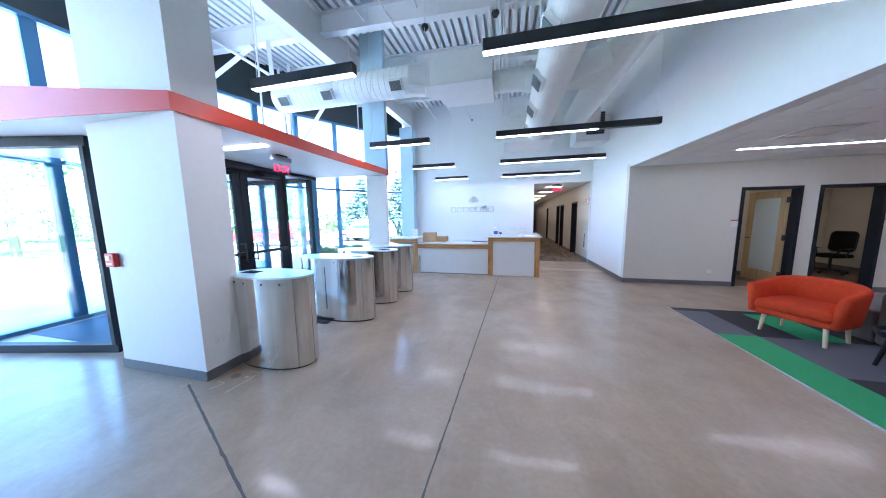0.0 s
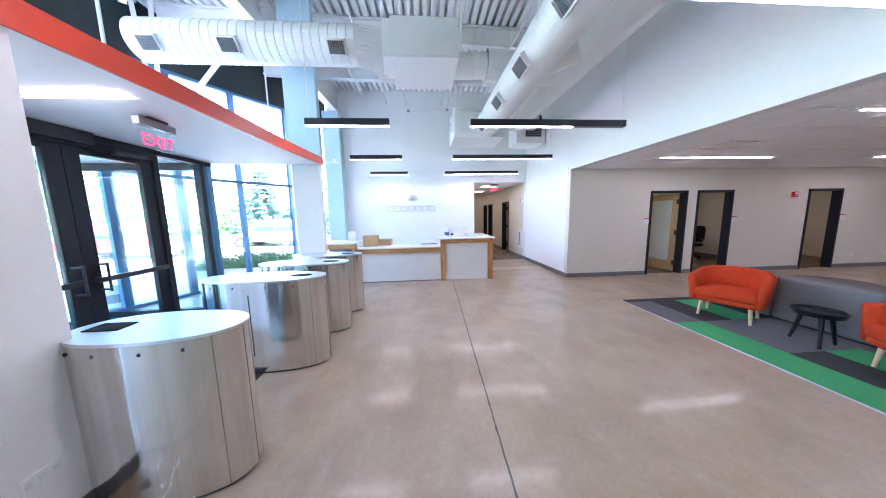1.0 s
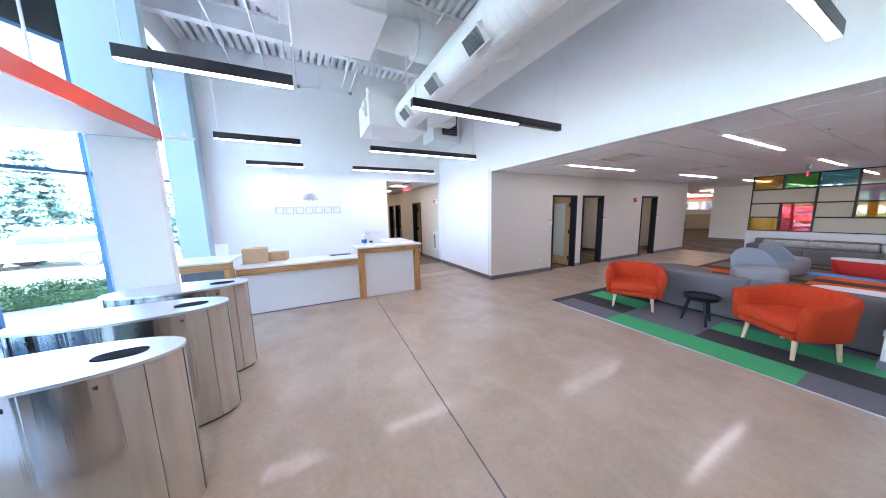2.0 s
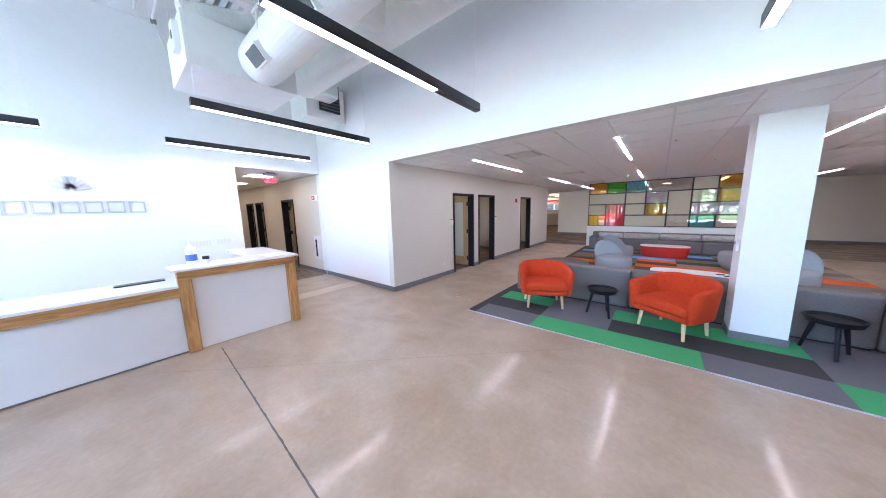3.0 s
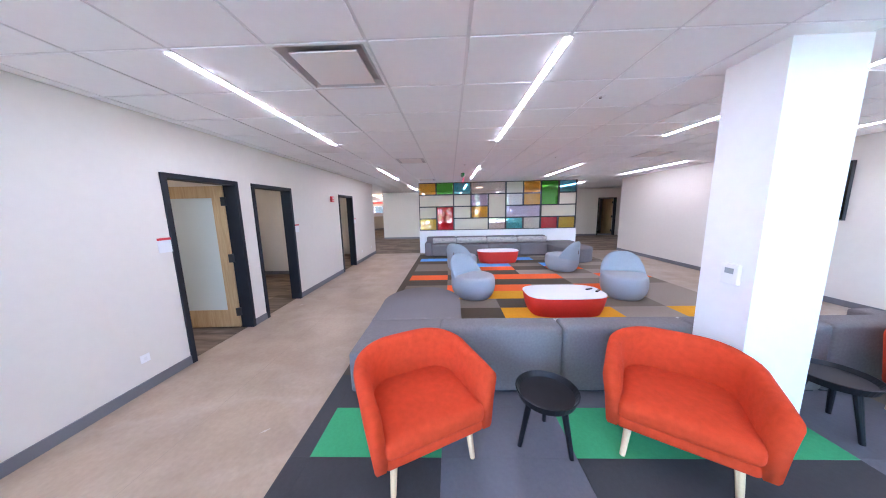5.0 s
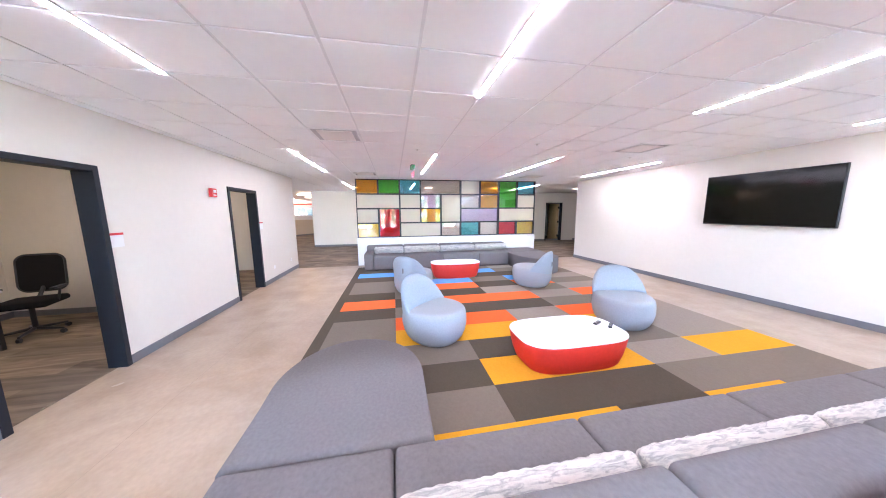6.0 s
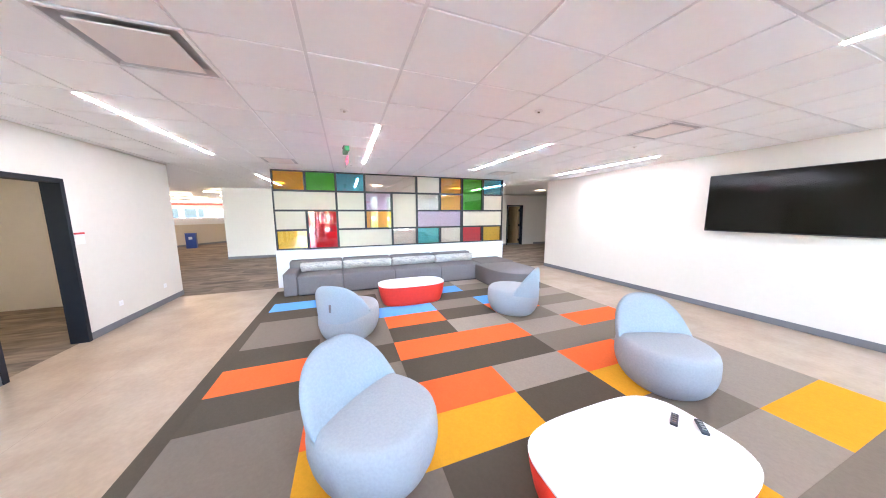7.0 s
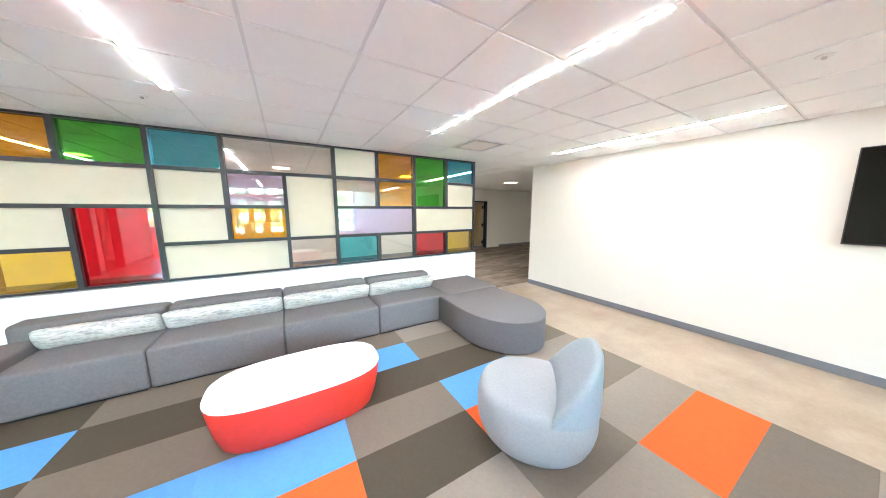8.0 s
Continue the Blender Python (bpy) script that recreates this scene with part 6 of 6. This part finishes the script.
pipe((0.0, BACK - 0.02, 4.99), (1.26, BACK - 0.02, 5.03), 0.011)
pipe((1.26, BACK - 0.02, 5.03), (1.38, BACK - 0.02, 4.55), 0.014)
pipe((0.52, BACK - 0.02, 5.0), (0.5, BACK - 0.02, 5.35), 0.011)
for x, z in ((0.0, 4.99), (1.26, 5.03)):
    bm = boxes((x - 0.04, x + 0.04, BACK - 0.05, BACK - 0.002, z - 0.035, z + 0.035), bevel=0.004)
    tagged(part("junction_box", bm, M["slat"]), "small grey junction box high on the back wall", "junction box", "junction boxes")
for p, q, r in (((-4.45, 8.2, 3.91), (-2.3, 7.4, 5.3), 0.055), ((-5.02, 6.27, 4.75), (-3.93, 6.27, 5.19), 0.06), ((-3.48, 6.25, 4.5), (-3.52, 6.25, 5.21), 0.055), ((-5.0, 6.2, 5.5), (-3.5, 6.2, 4.54), 0.03), ((-4.34, 7.45, 3.75), (-4.48, 7.45, 5.5), 0.045), ((-4.26, 7.5, 3.74), (-4.2, 7.5, 5.5), 0.045)):
    bm = bmesh.new()
    cyl(bm, p, q, r, segs=4)
    tagged(part("roof_brace", bm, M["steel_white"]), "white painted steel roof brace by the windows", "brace", "roof braces")
for x, y in ((-3.4, 5.86), (-3.3, 9.2), (-2.9, 4.4)):
    t = thing("hanging_rod", "slim white rod with a small sensor head", "rod", "hanging rods")
    bm = bmesh.new(); cyl(bm, (x, y, 3.45), (x, y, DECK + 0.02), 0.018, segs=8); part("rod", bm, M["steel_white"], t)
    part("sensor", boxes((x - 0.04, x + 0.04, y - 0.03, y + 0.03, 3.4, 3.45)), M["steel_white"], t)
for x, y, z in ((-0.1, 6.04, 4.74), (1.05, 6.2, 4.85), (-1.2, 4.9, 4.8)):
    t = thing("ceiling_sensor", "small black dome sensor on a slim stem", "sensor", "dome sensors")
    bm = bmesh.new(); cyl(bm, (x, y, z + 0.05), (x, y, DECK + 0.02), 0.008, segs=8); part("stem", bm, M["steel_white"], t)
    bm = bmesh.new(); cyl(bm, (x, y, z + 0.02), (x, y, z + 0.05), 0.062, 0.05, 20); cyl(bm, (x, y, z - 0.03), (x, y, z + 0.02), 0.035, 0.062, 20); part("dome", bm, M["black"], t)
bm = bmesh.new(); cyl(bm, (-0.95, 6.66, 4.5), (-0.95, 6.66, 4.56), 0.03, segs=12)
tagged(part("duct_sensor", bm, M["black"]), "small black probe on top of the spiral duct", "sensor")

# ---- outside: paving, hedge, trees, parked vehicles ----
# paving colour raised as well, for more bounced daylight
M["paving"] = material("pale_paving", (0.5, 0.49, 0.47), 0.9, fine=0.1)
bm = bmesh.new()
prism(bm, [(x - 0.1, y) for x, y in FACADE] + [(-2.7, 13.5), (-7.0, 12.5), (-10.5, 8.0), (-11.0, 0.0), (-9.0, -6.0)], -0.298, -0.06)
setting("pavement", bm, M["paving"], "pale concrete pavement round the building", "pavement")


def leaves(bm_data, centre, radius, n, size, rng, flat=1.0):
    vs, fs = bm_data
    for _ in range(n):
        d = Vector((rng.gauss(0, 1), rng.gauss(0, 1), rng.gauss(0, 1)))
        d.normalize()
        p = Vector(centre) + Vector((d.x * radius, d.y * radius, d.z * radius * flat)) * (0.45 + 0.55 * rng.random())
        a = Vector((rng.gauss(0, 1), rng.gauss(0, 1), rng.gauss(0, 0.6))).normalized() * size * (0.6 + 0.8 * rng.random())
        b = a.cross(Vector((rng.gauss(0, 1), rng.gauss(0, 1), rng.gauss(0, 1)))).normalized() * size * 0.45
        i = len(vs)
        vs += [p - a, p + b, p + a, p - b]
        fs.append((i, i + 1, i + 2, i + 3))


def mesh_part(name, data, mat, parent, label=""):
    me = bpy.data.meshes.new(name)
    me.from_pydata([tuple(v) for v in data[0]], [], data[1])
    me.materials.append(mat)
    ob = new(name, me)
    ob.parent = parent
    return tagged(ob, label)


def broad_tree(seed, h):
    rng = random.Random(seed)
    t = thing("tree", "leafy green broadleaf tree beyond the car park", "tree", "broadleaf trees")
    bm = bmesh.new()
    cyl(bm, (0, 0, 0), (0.05, 0, h * 0.45), 0.17, 0.1, 10)
    data = ([], [])
    for k in range(16):
        a = rng.uniform(0, 2 * math.pi)
        r = rng.uniform(0.15, 0.36) * h
        z = rng.uniform(0.25, 0.88) * h
        r *= 1.1 - 0.6 * (z / h) ** 2
        tip = (r * math.cos(a), r * math.sin(a), z)
        cyl(bm, (0.03, 0, h * rng.uniform(0.2, 0.42)), tip, 0.05, 0.015, 6)
        leaves(data, tip, h * rng.uniform(0.12, 0.19), 260, 0.1, rng, 0.75)
    part("trunk", bm, M["bark"], t)
    mesh_part("crown", data, M["leaf"], t)
    return t


def spruce(seed, h):
    rng = random.Random(seed)
    t = thing("spruce_tree", "blue-green spruce tree with drooping layered branches", "tree", "spruce trees")
    bm = bmesh.new()
    cyl(bm, (0, 0, 0), (0, 0, h), 0.16, 0.02, 10)
    data = ([], [])
    z = 0.35
    while z < h * 0.97:
        r = 0.46 * h * (1 - z / h) ** 0.8 + 0.1
        for k in range(9):
            a = 2 * math.pi * (k + rng.random() * 0.6) / 9
            rr = r * rng.uniform(0.8, 1.1)
            tip = Vector((rr * math.cos(a), rr * math.sin(a), z - 0.12 * rr))
            cyl(bm, (0, 0, z), tip, 0.025, 0.008, 5)
            for s in range(5):
                f = 0.25 + 0.75 * s / 4
                leaves(data, Vector((0, 0, z)).lerp(tip, f), 0.1 + 0.16 * r * (1.1 - 0.5 * f), 14, 0.14, rng, 0.4)
        z += 0.3
    part("trunk", bm, M["bark"], t)
    mesh_part("crown", data, M["needle"], t)
    return t


GZ = -0.3
slab("lawn", -70, -2.0, 22.8, 60, -0.299, -0.24, M["grass"], "mown green lawn beyond the car park", "lawn")
slab("lawn_west", -70, -20.6, -40, 22.8, -0.299, -0.24, M["grass"], "mown green lawn beyond the car park", "lawn")
b1, b2 = broad_tree(3, 6.5), broad_tree(8, 7.5)
spots = [(-20.7, 23.4), (-17.5, 24.2), (-21.1, 17), (-22, 13), (-22.5, 9), (-23, 5), (-22.5, 0.5), (-22.5, -4), (-24.4, 21), (-26, 15), (-27, 8), (-27, 1)]
b1.matrix_basis = pose(*spots[0], GZ + 0.06, 0, 0, 30)
b2.matrix_basis = pose(*spots[1], GZ + 0.06, 0, 0, 80)
for k, (x, y) in enumerate(spots[2:]):
    copy_thing(b1 if k % 2 else b2, pose(x, y, GZ + 0.06, 0, 0, 67 * k))
s1 = spruce(5, 5.7)
s1.matrix_basis = pose(-12.4, 24.6, GZ + 0.06)
copy_thing(s1, pose(-8.8, 25.2, GZ + 0.06, 0, 0, 140))
copy_thing(s1, pose(-5.5, 25.8, GZ + 0.06, 0, 0, 250))
woods = ([], [])
rng = random.Random(21)
for k in range(170):
    a = radians(rng.uniform(75, 215))
    r = rng.uniform(28, 39)
    high = 8.5 if a > radians(128) else 2.0
    cx, cy, hh = -6 + r * math.cos(a), 6 + r * math.sin(a), rng.uniform(0.5, high)
    leaves(woods, (cx, cy, hh), rng.uniform(1.6, 2.6), 150, 0.3, rng, 0.9)
me = bpy.data.meshes.new("far_woods")
me.from_pydata([tuple(v) for v in woods[0]], [], woods[1])
me.materials.append(M["leaf"])
tagged(new("far_woods", me), "dense pale green woods beyond the car park", "woods", "", "stuff")
hedge = thing("hedge", "low clipped green hedge beside the pavement", "hedge")
rng = random.Random(11)
data = ([], [])
for k in range(46):
    f = k / 45
    leaves(data, (-6.9 + 3.2 * f + rng.uniform(-0.1, 0.1), 11.2 + 1.5 * f + rng.uniform(-0.35, 0.35), 0.1 + rng.uniform(-0.05, 0.22)), 0.34, 420, 0.032, rng, 0.8)
mesh_part("foliage", data, M["leaf"], hedge)
bm = bmesh.new()
obox(bm, (-7.0, 11.15), (-3.6, 12.75), 0.6, -0.06, 0.15)
part("core", bm, M["leaf"], hedge)


def vehicle(name, label, m, paint, pickup):
    """A parked car or pickup, nose along its own +x."""
    t = thing(name, label, "car", "parked vehicles", m)
    L, W = (5.6, 1.95) if pickup else (4.75, 1.9)
    h = L / 2
    if pickup:
        lower = [(-h, 0.45), (-h, 0.95), (-h + 0.1, 1.02), (h - 1.9, 1.02), (h - 0.5, 1.0), (h - 0.08, 0.9), (h, 0.6), (h - 0.05, 0.42)]
        cabin = [(-0.75, 1.0), (-0.6, 1.62), (-0.35, 1.78), (0.75, 1.8), (1.05, 1.7), (1.65, 1.0)]
    else:
        lower = [(-h, 0.4), (-h + 0.02, 0.85), (-h + 0.12, 0.98), (h - 1.3, 0.97), (h - 0.3, 0.85), (h, 0.6), (h - 0.05, 0.35)]
        cabin = [(-h + 0.1, 0.96), (-h + 0.3, 1.55), (-h + 0.5, 1.74), (0.1, 1.78), (0.4, 1.7), (1.2, 0.96)]

    def extrude(name_, prof, w, top, mat_, bev):
        bm = bmesh.new()
        fa = [bm.verts.new((x, -w / 2 if z < 1.2 else -w / 2 + top, z)) for x, z in prof]
        fb = [bm.verts.new((x, w / 2 if z < 1.2 else w / 2 - top, z)) for x, z in prof]
        bm.faces.new(fa); bm.faces.new(list(reversed(fb)))
        for i in range(len(prof)):
            j = (i + 1) % len(prof)
            bm.faces.new((fa[i], fb[i], fb[j], fa[j]))
        bmesh.ops.recalc_face_normals(bm, faces=bm.faces)
        bmesh.ops.bevel(bm, geom=bm.edges[:], offset=bev, segments=2, profile=0.5, affect="EDGES")
        return part(name_, bm, mat_, t)

    extrude("body", lower, W, 0, paint, 0.05)
    cab = extrude("cabin", cabin, W - 0.1, 0.16, paint, 0.04)
    cx = [x for x, z in cabin]
    for s in (-1, 1):
        for a, b in ((cx[1] + 0.05, (cx[1] + cx[4]) / 2 - 0.04), ((cx[1] + cx[4]) / 2 + 0.04, cx[4] + 0.1)):
            bm = bmesh.new()
            vs = [bm.verts.new((a, s * (W / 2 - 0.05 + 0.006), 1.06)), bm.verts.new((b + 0.15, s * (W / 2 - 0.05 + 0.006), 1.06)), bm.verts.new((b - 0.1, s * (W / 2 - 0.19), 1.55)), bm.verts.new((a + 0.1, s * (W / 2 - 0.19), 1.55))]
            f = bm.faces.new(vs)
            bmesh.ops.solidify(bm, geom=[f], thickness=0.012)
            part("side_window", bm, M["carglass"], cab, "dark side window")
        for xw in (-h + 0.95, h - 0.95):
            bm = bmesh.new(); cyl(bm, (xw, s * (W / 2 - 0.2), 0.36), (xw, s * (W / 2 + 0.01), 0.36), 0.36, segs=28)
            wheel = part("wheel", bm, M["black"], t, "black tyre")
            bm = bmesh.new(); cyl(bm, (xw, s * (W / 2 + 0.011), 0.36), (xw, s * (W / 2 + 0.025), 0.36), 0.22, segs=20)
            part("rim", bm, M["steel"], wheel, "silver rim")
        part("headlight", boxes((h - 0.12, h + 0.01, s * (W / 2 - 0.35) - 0.18, s * (W / 2 - 0.35) + 0.18, 0.68, 0.8), bevel=0.02), M["whitetop"], t, "clear headlight")
        part("tail_light", boxes((-h - 0.01, -h + 0.08, s * (W / 2 - 0.15) - 0.08, s * (W / 2 - 0.15) + 0.08, 0.7, 0.95), bevel=0.02), red, t, "red tail light")
    part("grille", boxes((h - 0.03, h + 0.012, -0.45, 0.45, 0.5, 0.78), bevel=0.01), M["black"], t, "dark front grille")
    part("bumper", boxes((h - 0.08, h + 0.05, -W / 2 + 0.1, W / 2 - 0.1, 0.36, 0.5), bevel=0.03), M["base"], t)
    if pickup:
        part("load_bed", boxes((-h + 0.12, -0.8, -W / 2 + 0.1, W / 2 - 0.1, 1.021, 1.03)), M["black"], t, "dark load bed")


white_paint = material("white_car_paint", (0.78, 0.78, 0.78), 0.25, coat=0.6)
red_paint = material("red_car_paint", (0.55, 0.03, 0.03), 0.25, coat=0.6)
vehicle("parked_car", "white estate car parked beyond the hedge", pose(-10.3, 21.4, GZ, 0, 0, 180), white_paint, False)
vehicle("pickup_truck", "red pickup truck parked in the car park", pose(-14.8, 16.9, GZ, 0, 0, 187), red_paint, True)
vehicle("parked_car", "red estate car parked in the car park", pose(-17.4, 11.2, GZ, 0, 0, 215), red_paint, False)
